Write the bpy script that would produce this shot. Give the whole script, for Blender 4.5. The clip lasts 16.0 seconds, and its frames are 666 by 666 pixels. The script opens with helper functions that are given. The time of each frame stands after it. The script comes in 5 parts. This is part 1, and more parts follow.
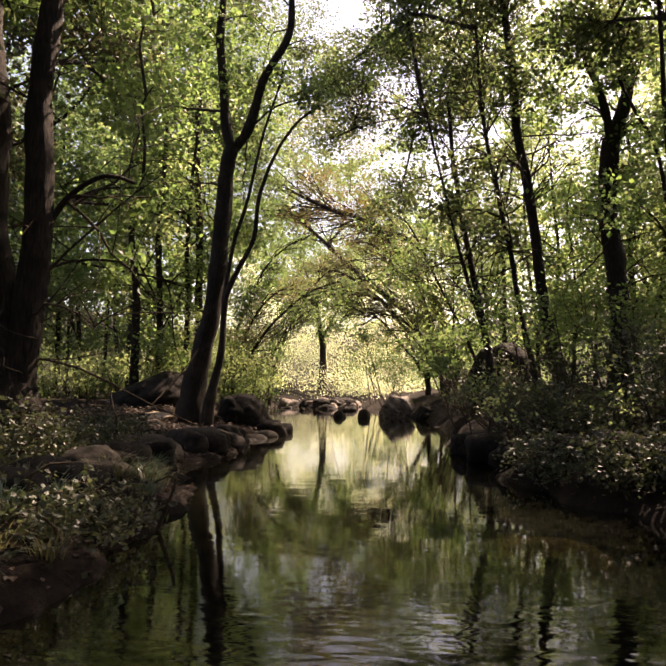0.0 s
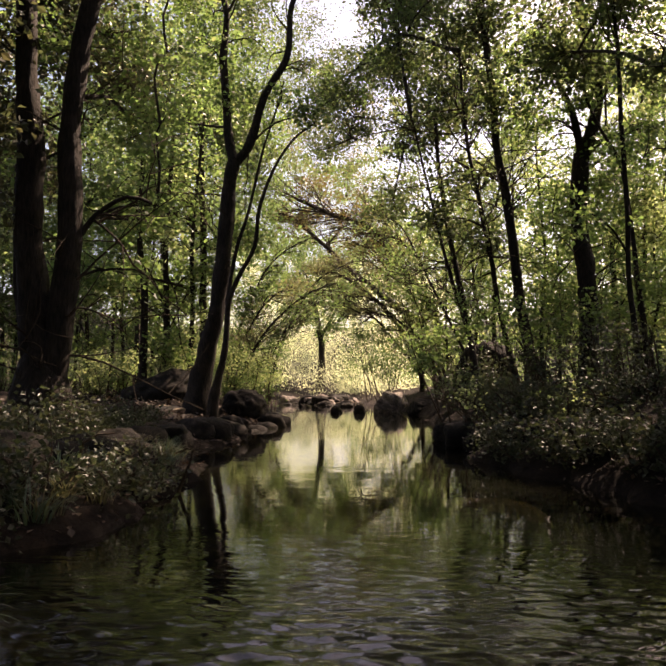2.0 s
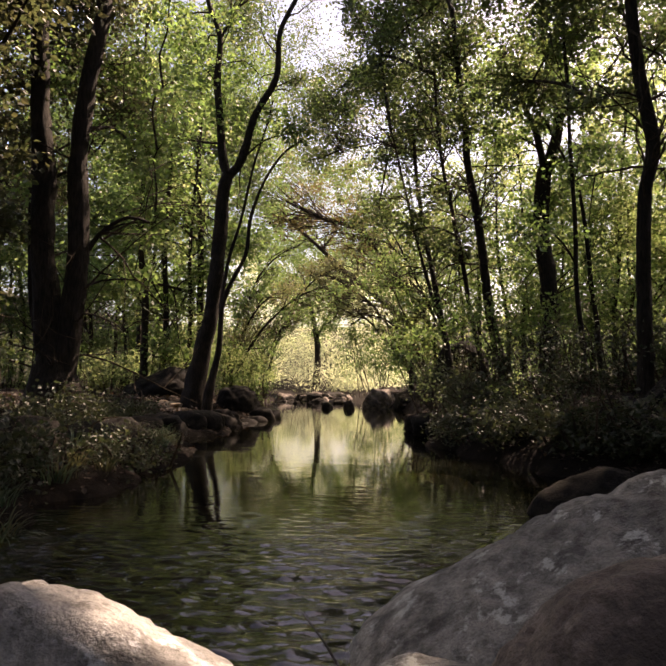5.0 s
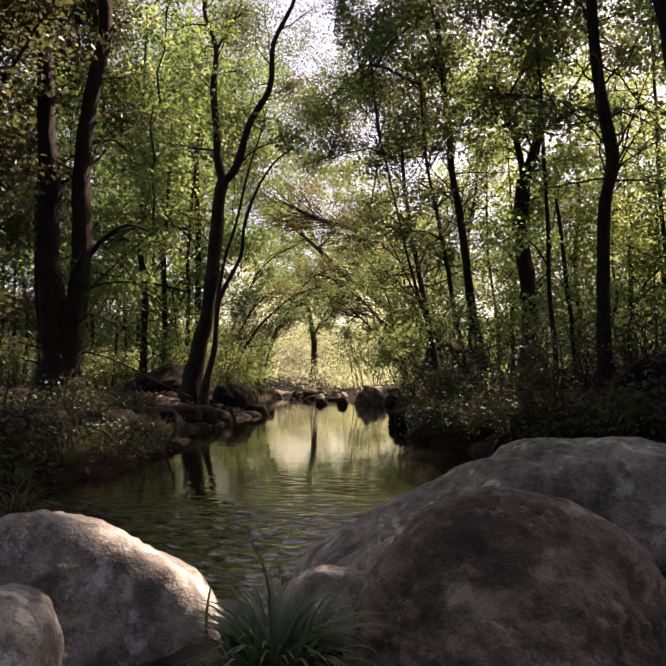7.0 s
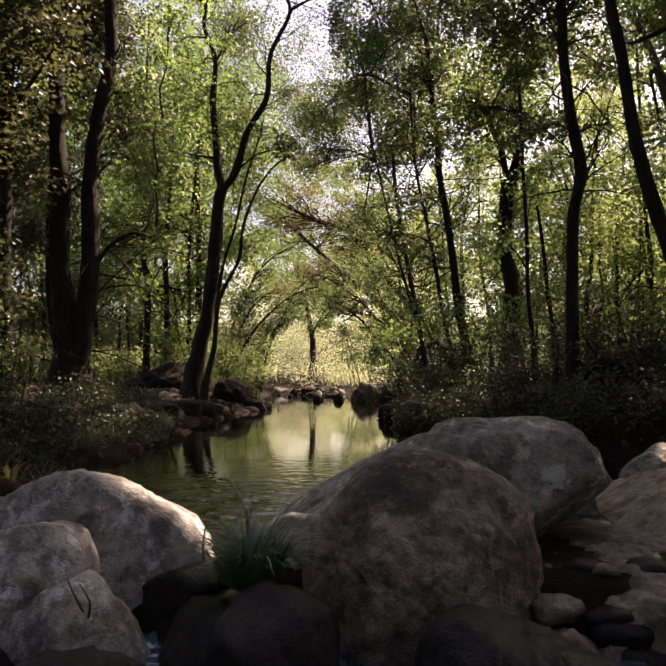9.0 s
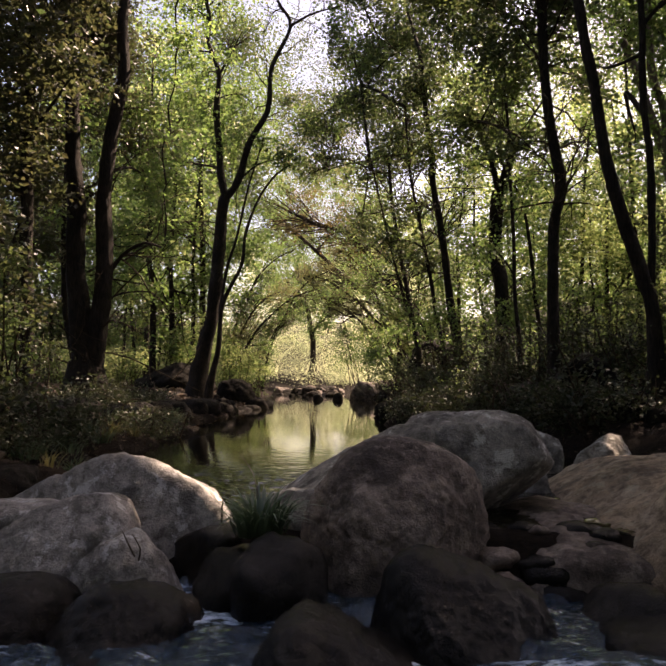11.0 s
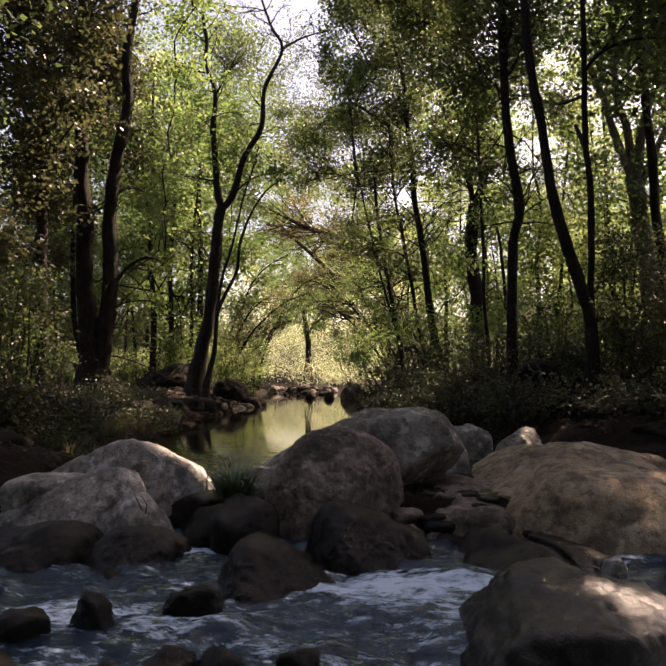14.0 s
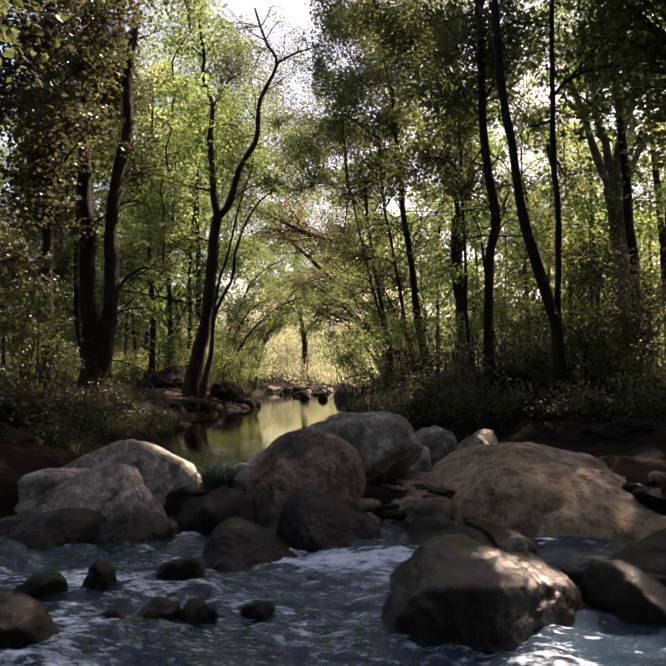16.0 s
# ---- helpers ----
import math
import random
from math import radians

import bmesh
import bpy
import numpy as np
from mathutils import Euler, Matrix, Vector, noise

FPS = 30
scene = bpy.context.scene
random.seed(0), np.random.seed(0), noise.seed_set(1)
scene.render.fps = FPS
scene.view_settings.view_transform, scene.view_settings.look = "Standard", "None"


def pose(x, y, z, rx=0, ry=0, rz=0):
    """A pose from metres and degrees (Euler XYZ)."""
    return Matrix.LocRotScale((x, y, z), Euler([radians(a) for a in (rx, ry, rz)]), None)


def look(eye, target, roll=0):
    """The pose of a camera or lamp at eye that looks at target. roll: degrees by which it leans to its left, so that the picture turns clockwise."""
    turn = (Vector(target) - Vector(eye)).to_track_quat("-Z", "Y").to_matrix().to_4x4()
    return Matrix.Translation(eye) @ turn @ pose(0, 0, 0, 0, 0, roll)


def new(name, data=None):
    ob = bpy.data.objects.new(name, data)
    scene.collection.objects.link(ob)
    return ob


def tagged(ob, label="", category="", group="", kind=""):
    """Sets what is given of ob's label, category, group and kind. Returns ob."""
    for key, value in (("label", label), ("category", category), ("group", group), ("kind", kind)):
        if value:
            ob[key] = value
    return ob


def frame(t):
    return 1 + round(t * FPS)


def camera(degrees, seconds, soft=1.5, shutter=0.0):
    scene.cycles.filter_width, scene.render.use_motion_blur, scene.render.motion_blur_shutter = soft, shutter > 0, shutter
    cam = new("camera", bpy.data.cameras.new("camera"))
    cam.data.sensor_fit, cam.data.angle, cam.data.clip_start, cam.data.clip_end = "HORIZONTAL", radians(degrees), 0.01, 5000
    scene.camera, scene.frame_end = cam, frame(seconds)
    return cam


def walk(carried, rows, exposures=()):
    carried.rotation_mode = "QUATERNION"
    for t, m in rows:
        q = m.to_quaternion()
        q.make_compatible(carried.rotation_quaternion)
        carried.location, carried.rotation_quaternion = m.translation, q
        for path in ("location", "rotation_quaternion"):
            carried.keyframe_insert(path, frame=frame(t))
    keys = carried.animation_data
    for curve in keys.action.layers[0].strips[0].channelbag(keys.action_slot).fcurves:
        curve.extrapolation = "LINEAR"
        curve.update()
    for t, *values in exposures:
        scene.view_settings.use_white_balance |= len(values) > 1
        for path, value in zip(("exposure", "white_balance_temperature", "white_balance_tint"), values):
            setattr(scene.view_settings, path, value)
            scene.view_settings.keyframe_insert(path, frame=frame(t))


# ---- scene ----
cam = camera(52.0, 16.0, soft=1.95)
PATH = [
    (0, (-0.089, -0.223, 1.119), (-0.302, 1.76, 1.267), 0.2),
    (0.5, (-0.061, -0.522, 1.087), (-0.273, 1.461, 1.234), 0.2),
    (1, (-0.005, -0.835, 1.058), (-0.218, 1.149, 1.204), 0.2),
    (1.5, (0.076, -1.139, 1.041), (-0.138, 0.845, 1.186), 0.2),
    (2, (0.169, -1.415, 1.029), (-0.046, 0.568, 1.175), 0.1),
    (2.5, (0.254, -1.657, 1.012), (0.038, 0.326, 1.159), 0.1),
    (3, (0.347, -1.878, 1.005), (0.13, 0.105, 1.151), 0.1),
    (3.5, (0.447, -2.083, 0.998), (0.229, -0.1, 1.143), 0.1),
    (4, (0.551, -2.288, 0.995), (0.331, -0.305, 1.14), 0.1),
    (6.5, (1.001, -3.275, 0.95), (0.776, -1.293, 1.088), -0.0),
    (7, (1.09, -3.462, 0.943), (0.865, -1.479, 1.08), 0.1),
    (7.5, (1.173, -3.661, 0.909), (0.947, -1.678, 1.045), -0.0),
    (8, (1.239, -3.878, 0.891), (1.012, -1.896, 1.026), 0.0),
    (8.5, (1.303, -4.096, 0.917), (1.076, -2.113, 1.049), -0.0),
    (9, (1.373, -4.309, 0.908), (1.145, -2.327, 1.039), 0.0),
    (11.5, (1.581, -5.38, 0.918), (1.351, -3.397, 1.046), -0.1),
    (12, (1.663, -5.612, 0.916), (1.435, -3.629, 1.042), -0.1),
    (12.5, (1.762, -5.849, 0.908), (1.532, -3.866, 1.034), -0.1),
    (13, (1.85, -6.086, 0.92), (1.621, -4.103, 1.045), -0.0),
    (13.5, (1.948, -6.305, 0.945), (1.718, -4.323, 1.07), 0.0),
    (14, (2.04, -6.528, 0.973), (1.81, -4.545, 1.098), 0.0),
    (14.5, (2.137, -6.738, 1.001), (1.908, -4.755, 1.124), -0.0),
    (15, (2.227, -6.965, 1.025), (1.997, -4.982, 1.148), 0.0),
    (15.5, (2.32, -7.173, 1.051), (2.09, -5.19, 1.173), 0.0),
    (16, (2.403, -7.384, 1.071), (2.173, -5.401, 1.193), 0.1),
]
walk(cam, [(t, look(eye, target, roll)) for t, eye, target, roll in PATH], [(0.0, 2.14, 8350, 32), (0.8, 2.0, 8350, 32), (1.8, 1.85, 8350, 32), (4.0, 1.8, 8350, 32), (7.0, 1.74, 8350, 32), (16.0, 1.8, 8350, 32)])

# ---- light ----
SUN_ROT, SUN_EL = 38.0, 50.0          # degrees right of straight ahead, degrees up
world = bpy.data.worlds.new("sky")
scene.world = world
world.use_nodes = True
wn = world.node_tree.nodes
sky = wn.new("ShaderNodeTexSky")
sky.sky_type, sky.sun_disc = "NISHITA", False
sky.sun_elevation, sky.sun_rotation = radians(SUN_EL), radians(SUN_ROT)
sky.air_density, sky.dust_density, sky.ozone_density = 1.0, 2.0, 1.0
world.node_tree.links.new(sky.outputs[0], wn["Background"].inputs[0])
wn["Background"].inputs[1].default_value = 0.088

sun_data = bpy.data.lights.new("sun", "SUN")
sun_data.energy, sun_data.angle, sun_data.color = 5.0, radians(0.6), (1.0, 0.94, 0.81)
sun = new("sun", sun_data)
sun_from = Vector((math.sin(radians(SUN_ROT)) * math.cos(radians(SUN_EL)), math.cos(radians(SUN_ROT)) * math.cos(radians(SUN_EL)), math.sin(radians(SUN_EL))))
sun.matrix_world = look(sun_from * 60, (0, 0, 0))

# ---- materials ----


def material(name):
    m = bpy.data.materials.new(name)
    m.use_nodes = True
    nt = m.node_tree
    nt.nodes.clear()
    return m, nt


def node(nt, kind, **inputs):
    n = nt.nodes.new(kind)
    for key, value in inputs.items():
        n.inputs[key.replace("_", " ")].default_value = value
    return n


def noise_of(nt, vec, scale, detail=5.0, rough=0.55):
    n = node(nt, "ShaderNodeTexNoise", Scale=scale, Detail=detail, Roughness=rough)
    nt.links.new(vec, n.inputs["Vector"])
    return n.outputs["Fac"]


def ramp_of(nt, fac, stops):
    r = nt.nodes.new("ShaderNodeValToRGB")
    els = r.color_ramp.elements
    while len(els) < len(stops):
        els.new(0.5)
    for e, (p, c) in zip(els, stops):
        e.position, e.color = p, (*c, 1)
    nt.links.new(fac, r.inputs[0])
    return r.outputs[0]


def mixed(nt, fac, a, b, mode="MIX"):
    n = nt.nodes.new("ShaderNodeMix")
    n.data_type, n.blend_type = "RGBA", mode
    for slot, v in ((0, fac), (6, a), (7, b)):
        if isinstance(v, (int, float)):
            n.inputs[slot].default_value = v
        elif isinstance(v, tuple):
            n.inputs[slot].default_value = (*v, 1)
        else:
            nt.links.new(v, n.inputs[slot])
    return n.outputs[2]


def bumped(nt, height, strength, distance):
    b = node(nt, "ShaderNodeBump", Strength=strength, Distance=distance)
    nt.links.new(height, b.inputs["Height"])
    return b.outputs["Normal"]


def finish(nt, shader):
    out = nt.nodes.new("ShaderNodeOutputMaterial")
    nt.links.new(shader, out.inputs["Surface"])


def place(nt):
    return nt.nodes.new("ShaderNodeNewGeometry").outputs["Position"]


def rock_material(name, dark, mid, light, lichen=0.6, rough=0.85, spec=0.3, relief=0.024):
    m, nt = material(name)
    pos = place(nt)
    broad, fine, grit = noise_of(nt, pos, 2.3, 6), noise_of(nt, pos, 14, 8, 0.65), noise_of(nt, pos, 90, 4)
    base = ramp_of(nt, broad, [(0.3, dark), (0.5, mid), (0.72, light)])
    speck = ramp_of(nt, fine, [(0.36, (0.35, 0.32, 0.30)), (0.5, (0.9, 0.9, 0.9)), (0.64, (1.3, 1.26, 1.2))])
    col = mixed(nt, 0.85, base, speck, "MULTIPLY")
    grain = ramp_of(nt, grit, [(0.35, (0.72, 0.72, 0.72)), (0.65, (1.15, 1.15, 1.15))])
    col = mixed(nt, 0.7, col, grain, "MULTIPLY")
    patch = ramp_of(nt, noise_of(nt, pos, 6.5, 9, 0.7), [(0.55, (0, 0, 0)), (0.595, (lichen, lichen, lichen))])
    col = mixed(nt, patch, col, tuple(min(0.6, c * 1.7) for c in light))
    stain = ramp_of(nt, noise_of(nt, pos, 3.7, 7, 0.6), [(0.53, (0, 0, 0)), (0.62, (0.75, 0.75, 0.75))])
    col = mixed(nt, stain, col, tuple(c * 0.45 for c in dark))
    b = node(nt, "ShaderNodeBsdfPrincipled", Roughness=rough)
    b.inputs["Specular IOR Level"].default_value = spec
    nt.links.new(col, b.inputs["Base Color"])
    pits = noise_of(nt, pos, 34, 5, 0.7)
    h = mixed(nt, 0.3, mixed(nt, 0.5, fine, pits), grit)
    nt.links.new(bumped(nt, h, 1.0, relief), b.inputs["Normal"])
    finish(nt, b.outputs[0])
    return m


ROCK_PALE = rock_material("pale_rock", (0.155, 0.147, 0.135), (0.28, 0.267, 0.248), (0.47, 0.455, 0.43))
ROCK_GREY = rock_material("grey_rock", (0.13, 0.122, 0.106), (0.24, 0.226, 0.196), (0.38, 0.358, 0.31))
ROCK_UMBER = rock_material("umber_rock", (0.07, 0.054, 0.045), (0.16, 0.124, 0.102), (0.28, 0.228, 0.19), 0.3, 0.75)
ROCK_BROWN = rock_material("brown_rock", (0.18, 0.132, 0.088), (0.32, 0.24, 0.162), (0.44, 0.35, 0.255), 0.2)
# Wet stone; shade of gaps and fronts is also put into this colour.
ROCK_WET_SHADE = rock_material("wet_shaded_rock", (0.006, 0.0055, 0.0055), (0.012, 0.011, 0.0105), (0.028, 0.025, 0.023), 0.06, 0.26, 0.15, 0.02)
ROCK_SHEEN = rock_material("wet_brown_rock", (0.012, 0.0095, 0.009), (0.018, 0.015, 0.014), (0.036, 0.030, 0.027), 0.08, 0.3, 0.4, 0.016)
# Mossy stone; the banks' deep shade is sunk into its near-black tones.
ROCK_SHADED = rock_material("shaded_mossy_rock", (0.009, 0.0075, 0.006), (0.017, 0.014, 0.011), (0.034, 0.028, 0.021), 0.1, spec=0.12)


def bark_material(name, a, b_):
    m, nt = material(name)
    pos = place(nt)
    mp = node(nt, "ShaderNodeMapping", Scale=(1, 1, 0.18))
    nt.links.new(pos, mp.inputs["Vector"])
    ridges = noise_of(nt, mp.outputs[0], 38, 6, 0.7)
    col = ramp_of(nt, ridges, [(0.35, a), (0.65, b_)])
    blot = ramp_of(nt, noise_of(nt, pos, 3, 5), [(0.4, (0.7, 0.7, 0.7)), (0.65, (1.3, 1.3, 1.25))])
    col = mixed(nt, 0.8, col, blot, "MULTIPLY")
    b = node(nt, "ShaderNodeBsdfPrincipled", Roughness=0.9, Specular_IOR_Level=0.2)
    nt.links.new(col, b.inputs["Base Color"])
    nt.links.new(bumped(nt, ridges, 1.0, 0.035), b.inputs["Normal"])
    finish(nt, b.outputs[0])
    return m


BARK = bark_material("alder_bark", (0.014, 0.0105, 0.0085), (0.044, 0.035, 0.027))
BARK_PALE = bark_material("pale_bark", (0.07, 0.058, 0.046), (0.19, 0.165, 0.135))
TWIG = bark_material("twig_bark", (0.028, 0.020, 0.013), (0.07, 0.05, 0.032))


def leaf_material(name, cols, share=0.5, glow=1.6, rough=0.42):
    """Thin leaves: part of the light comes through them, yellower than what they throw back."""
    m, nt = material(name)
    geo = nt.nodes.new("ShaderNodeNewGeometry")
    col = ramp_of(nt, geo.outputs["Random Per Island"], [(i / max(1, len(cols) - 1), c) for i, c in enumerate(cols)])
    patch = ramp_of(nt, noise_of(nt, geo.outputs["Position"], 0.9, 3), [(0.35, (0.6, 0.62, 0.6)), (0.65, (1.25, 1.2, 1.1))])
    col = mixed(nt, 0.8, col, patch, "MULTIPLY")
    b = node(nt, "ShaderNodeBsdfPrincipled", Roughness=rough)
    nt.links.new(col, b.inputs["Base Color"])
    lit = mixed(nt, 1.0, col, (glow * 1.06, glow * 1.08, glow * 0.85), "MULTIPLY")
    tr = nt.nodes.new("ShaderNodeBsdfTranslucent")
    nt.links.new(lit, tr.inputs["Color"])
    mix = node(nt, "ShaderNodeMixShader", Fac=share)
    nt.links.new(b.outputs[0], mix.inputs[1])
    nt.links.new(tr.outputs[0], mix.inputs[2])
    finish(nt, mix.outputs[0])
    return m


LEAF = leaf_material("alder_leaf", [(0.042, 0.076, 0.028), (0.064, 0.11, 0.037), (0.092, 0.136, 0.047), (0.057, 0.092, 0.042), (0.112, 0.13, 0.062)], 0.6, 2.5)
# Darker copy of the alder leaf, shade put in, for dim crowns.
LEAF_DARK = leaf_material("dark_leaf", [(0.041, 0.066, 0.029), (0.058, 0.09, 0.033), (0.085, 0.098, 0.046), (0.047, 0.071, 0.036)], 0.45, 1.9)
# Brighter copy of the alder leaf, with sunlight put into its colour.
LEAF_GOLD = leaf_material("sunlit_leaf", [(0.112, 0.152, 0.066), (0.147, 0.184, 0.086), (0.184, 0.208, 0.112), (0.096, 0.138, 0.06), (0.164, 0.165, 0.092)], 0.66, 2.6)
# Over-bright leaf: the glade's luminous sun haze is put into its colour.
LEAF_HAZE_LIT = leaf_material("haze_lit_leaf", [(0.32, 0.345, 0.27), (0.35, 0.365, 0.30), (0.29, 0.325, 0.24), (0.34, 0.345, 0.30)], 0.7, 2.7, 0.6)
# Near-black leaf for the bank bushes: their shade is put into the colour.
LEAF_SHADE = leaf_material("shaded_leaf", [(0.026, 0.038, 0.019), (0.036, 0.048, 0.024), (0.048, 0.052, 0.03), (0.03, 0.042, 0.022)], 0.38, 1.7, 0.5)
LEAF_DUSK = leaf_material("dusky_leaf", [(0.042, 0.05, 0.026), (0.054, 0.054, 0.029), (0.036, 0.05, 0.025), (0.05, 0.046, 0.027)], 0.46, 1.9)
LEAF_BROWN = leaf_material("withered_leaf", [(0.12, 0.085, 0.04), (0.09, 0.07, 0.03), (0.10, 0.10, 0.035), (0.15, 0.10, 0.05)], 0.45, 1.5)
LEAF_OLIVE = leaf_material("olive_leaf", [(0.085, 0.092, 0.046), (0.11, 0.112, 0.055), (0.14, 0.128, 0.07), (0.075, 0.09, 0.042)], 0.5, 1.9)
GRASS = leaf_material("sedge", [(0.05, 0.095, 0.062), (0.08, 0.13, 0.085), (0.06, 0.10, 0.06)], 0.35, 1.2, 0.35)
GRASS_DRY = leaf_material("dry_sedge", [(0.09, 0.10, 0.05), (0.14, 0.12, 0.07), (0.05, 0.07, 0.035)], 0.4, 1.2)
LITTER = leaf_material("fallen_leaf", [(0.05, 0.027, 0.016), (0.03, 0.019, 0.012), (0.09, 0.052, 0.03), (0.04, 0.029, 0.018)], 0.2, 1.0, 0.7)


def ground_material():
    m, nt = material("leaf_strewn_soil")
    pos = place(nt)
    # Tones sunk below real earth: shade under the trees is painted in.
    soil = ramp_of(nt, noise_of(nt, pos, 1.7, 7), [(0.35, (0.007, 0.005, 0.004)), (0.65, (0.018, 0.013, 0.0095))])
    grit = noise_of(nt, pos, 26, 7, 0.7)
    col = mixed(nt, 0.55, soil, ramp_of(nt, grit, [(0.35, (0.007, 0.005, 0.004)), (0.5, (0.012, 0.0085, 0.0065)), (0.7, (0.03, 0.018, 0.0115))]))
    b = node(nt, "ShaderNodeBsdfPrincipled", Roughness=0.95, Specular_IOR_Level=0.1)
    nt.links.new(col, b.inputs["Base Color"])
    nt.links.new(bumped(nt, grit, 0.9, 0.05), b.inputs["Normal"])
    finish(nt, b.outputs[0])
    return m


SOIL = ground_material()


def water_material(name, tint, foam):
    """Reflection by angle over tinted clear water; foam, where the mesh carries it, is bluish white and dull."""
    m, nt = material(name)
    pos = place(nt)
    mp = node(nt, "ShaderNodeMapping", Scale=(1.0, 2.6, 1.0))
    nt.links.new(pos, mp.inputs["Vector"])
    small = noise_of(nt, mp.outputs[0], 8.5, 1.0, 0.5) if not foam else noise_of(nt, mp.outputs[0], 18.0, 4, 0.6)
    large = noise_of(nt, mp.outputs[0], 1.1 if not foam else 3.0, 3, 0.5)
    first = node(nt, "ShaderNodeBump", Strength=0.6, Distance=0.03)
    nt.links.new(small, first.inputs["Height"])
    n1 = first.outputs["Normal"]
    if not foam:
        along = nt.nodes.new("ShaderNodeSeparateXYZ")
        nt.links.new(pos, along.inputs[0])
        fade = node(nt, "ShaderNodeMapRange", From_Min=2.2, From_Max=4.9, To_Min=0.03, To_Max=0.008)
        fade.interpolation_type = "SMOOTHSTEP"
        nt.links.new(along.outputs[1], fade.inputs["Value"])
        nt.links.new(fade.outputs[0], first.inputs["Strength"])
    b2 = node(nt, "ShaderNodeBump", Strength=0.012 if not foam else 0.3, Distance=0.2)
    nt.links.new(large, b2.inputs["Height"])
    nt.links.new(n1, b2.inputs["Normal"])
    normal = b2.outputs["Normal"]
    fr = node(nt, "ShaderNodeFresnel", IOR=1.36 if foam else 1.5)
    nt.links.new(normal, fr.inputs["Normal"])
    clear = node(nt, "ShaderNodeBsdfTransparent", Color=(*tint, 1))
    # Reflected sky blue is put into the rapid's gloss, body and foam colours.
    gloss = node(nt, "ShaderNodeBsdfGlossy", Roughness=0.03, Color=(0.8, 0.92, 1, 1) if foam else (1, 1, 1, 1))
    nt.links.new(normal, gloss.inputs["Normal"])
    mix = nt.nodes.new("ShaderNodeMixShader")
    nt.links.new(fr.outputs[0], mix.inputs[0])
    murk_sky = node(nt, "ShaderNodeBsdfDiffuse", Color=(0.10, 0.10, 0.06, 1) if not foam else (0.07, 0.16, 0.27, 1))
    body = node(nt, "ShaderNodeMixShader", Fac=0.06 if not foam else 0.17)
    nt.links.new(clear.outputs[0], body.inputs[1])
    nt.links.new(murk_sky.outputs[0], body.inputs[2])
    nt.links.new(body.outputs[0], mix.inputs[1])
    nt.links.new(gloss.outputs[0], mix.inputs[2])
    shader = mix.outputs[0]
    if foam:
        att = nt.nodes.new("ShaderNodeAttribute")
        att.attribute_name = "foam"
        streak = noise_of(nt, mp.outputs[0], 7, 9, 0.72)
        add = nt.nodes.new("ShaderNodeMath")
        add.operation = "MULTIPLY_ADD"
        nt.links.new(streak, add.inputs[0])
        add.inputs[1].default_value = 2.3
        nt.links.new(att.outputs["Fac"], add.inputs[2])
        spread = node(nt, "ShaderNodeMapRange", From_Min=1.38, From_Max=1.75, To_Min=0.0, To_Max=0.85)
        nt.links.new(add.outputs[0], spread.inputs["Value"])
        mask = spread.outputs[0]
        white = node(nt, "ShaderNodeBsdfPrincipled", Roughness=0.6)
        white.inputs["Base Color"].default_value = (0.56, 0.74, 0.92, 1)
        top = nt.nodes.new("ShaderNodeMixShader")
        nt.links.new(mask, top.inputs[0])
        nt.links.new(shader, top.inputs[1])
        nt.links.new(white.outputs[0], top.inputs[2])
        shader = top.outputs[0]
    finish(nt, shader)
    return m


POOL = water_material("pool_water", (0.2, 0.19, 0.1), False)
RAPID = water_material("rapid_water", (0.13, 0.15, 0.17), True)

# ---- mesh helpers ----


def hashed(ix, iy, iz):
    n = (ix * 374761393 + iy * 668265263 + iz * 2147483647 * 3) & 0xFFFFFFFF
    n = ((n ^ (n >> 13)) * 1274126177) & 0xFFFFFFFF
    return ((n ^ (n >> 16)) & 0xFFFF) / 65535.0


def lattice(p):
    """Smooth value noise, -1 to 1, of an (n, 3) array."""
    i = np.floor(p).astype(np.int64)
    f = p - i
    f = f * f * (3 - 2 * f)
    s = 0
    for a in (0, 1):
        for b in (0, 1):
            for c in (0, 1):
                w = (f[:, 0] if a else 1 - f[:, 0]) * (f[:, 1] if b else 1 - f[:, 1]) * (f[:, 2] if c else 1 - f[:, 2])
                s = s + w * hashed(i[:, 0] + a, i[:, 1] + b, i[:, 2] + c)
    return s * 2 - 1


def fbm(p, octaves=4, gain=0.5):
    p = np.asarray(p, float)
    total, amp = 0, 1.0
    for k in range(octaves):
        total = total + amp * lattice(p * 2 ** k + 17.3 * k)
        amp *= gain
    return total


def mesh_of(name, verts, faces, mat, smooth=True):
    """A mesh from arrays; faces is an (n, 3) or (n, 4) array."""
    me = bpy.data.meshes.new(name)
    verts, faces = np.asarray(verts, np.float32), np.asarray(faces, np.int32)
    k = faces.shape[1]
    me.vertices.add(len(verts))
    me.vertices.foreach_set("co", verts.ravel())
    me.loops.add(faces.size)
    me.loops.foreach_set("vertex_index", faces.ravel())
    me.polygons.add(len(faces))
    me.polygons.foreach_set("loop_start", np.arange(0, faces.size, k, dtype=np.int32))
    me.polygons.foreach_set("loop_total", np.full(len(faces), k, np.int32))
    me.polygons.foreach_set("use_smooth", np.full(len(faces), smooth))
    me.update(calc_edges=True)
    me.validate()
    me.materials.append(mat)
    return me


def child(name, me, parent, label=""):
    ob = new(name, me)
    ob.parent = parent
    ob.matrix_parent_inverse = parent.matrix_world.inverted()
    return tagged(ob, label)


def root_at(name, xyz):
    ob = new(name)
    ob.empty_display_size = 0.2
    ob.matrix_world = Matrix.Translation(xyz)
    return ob


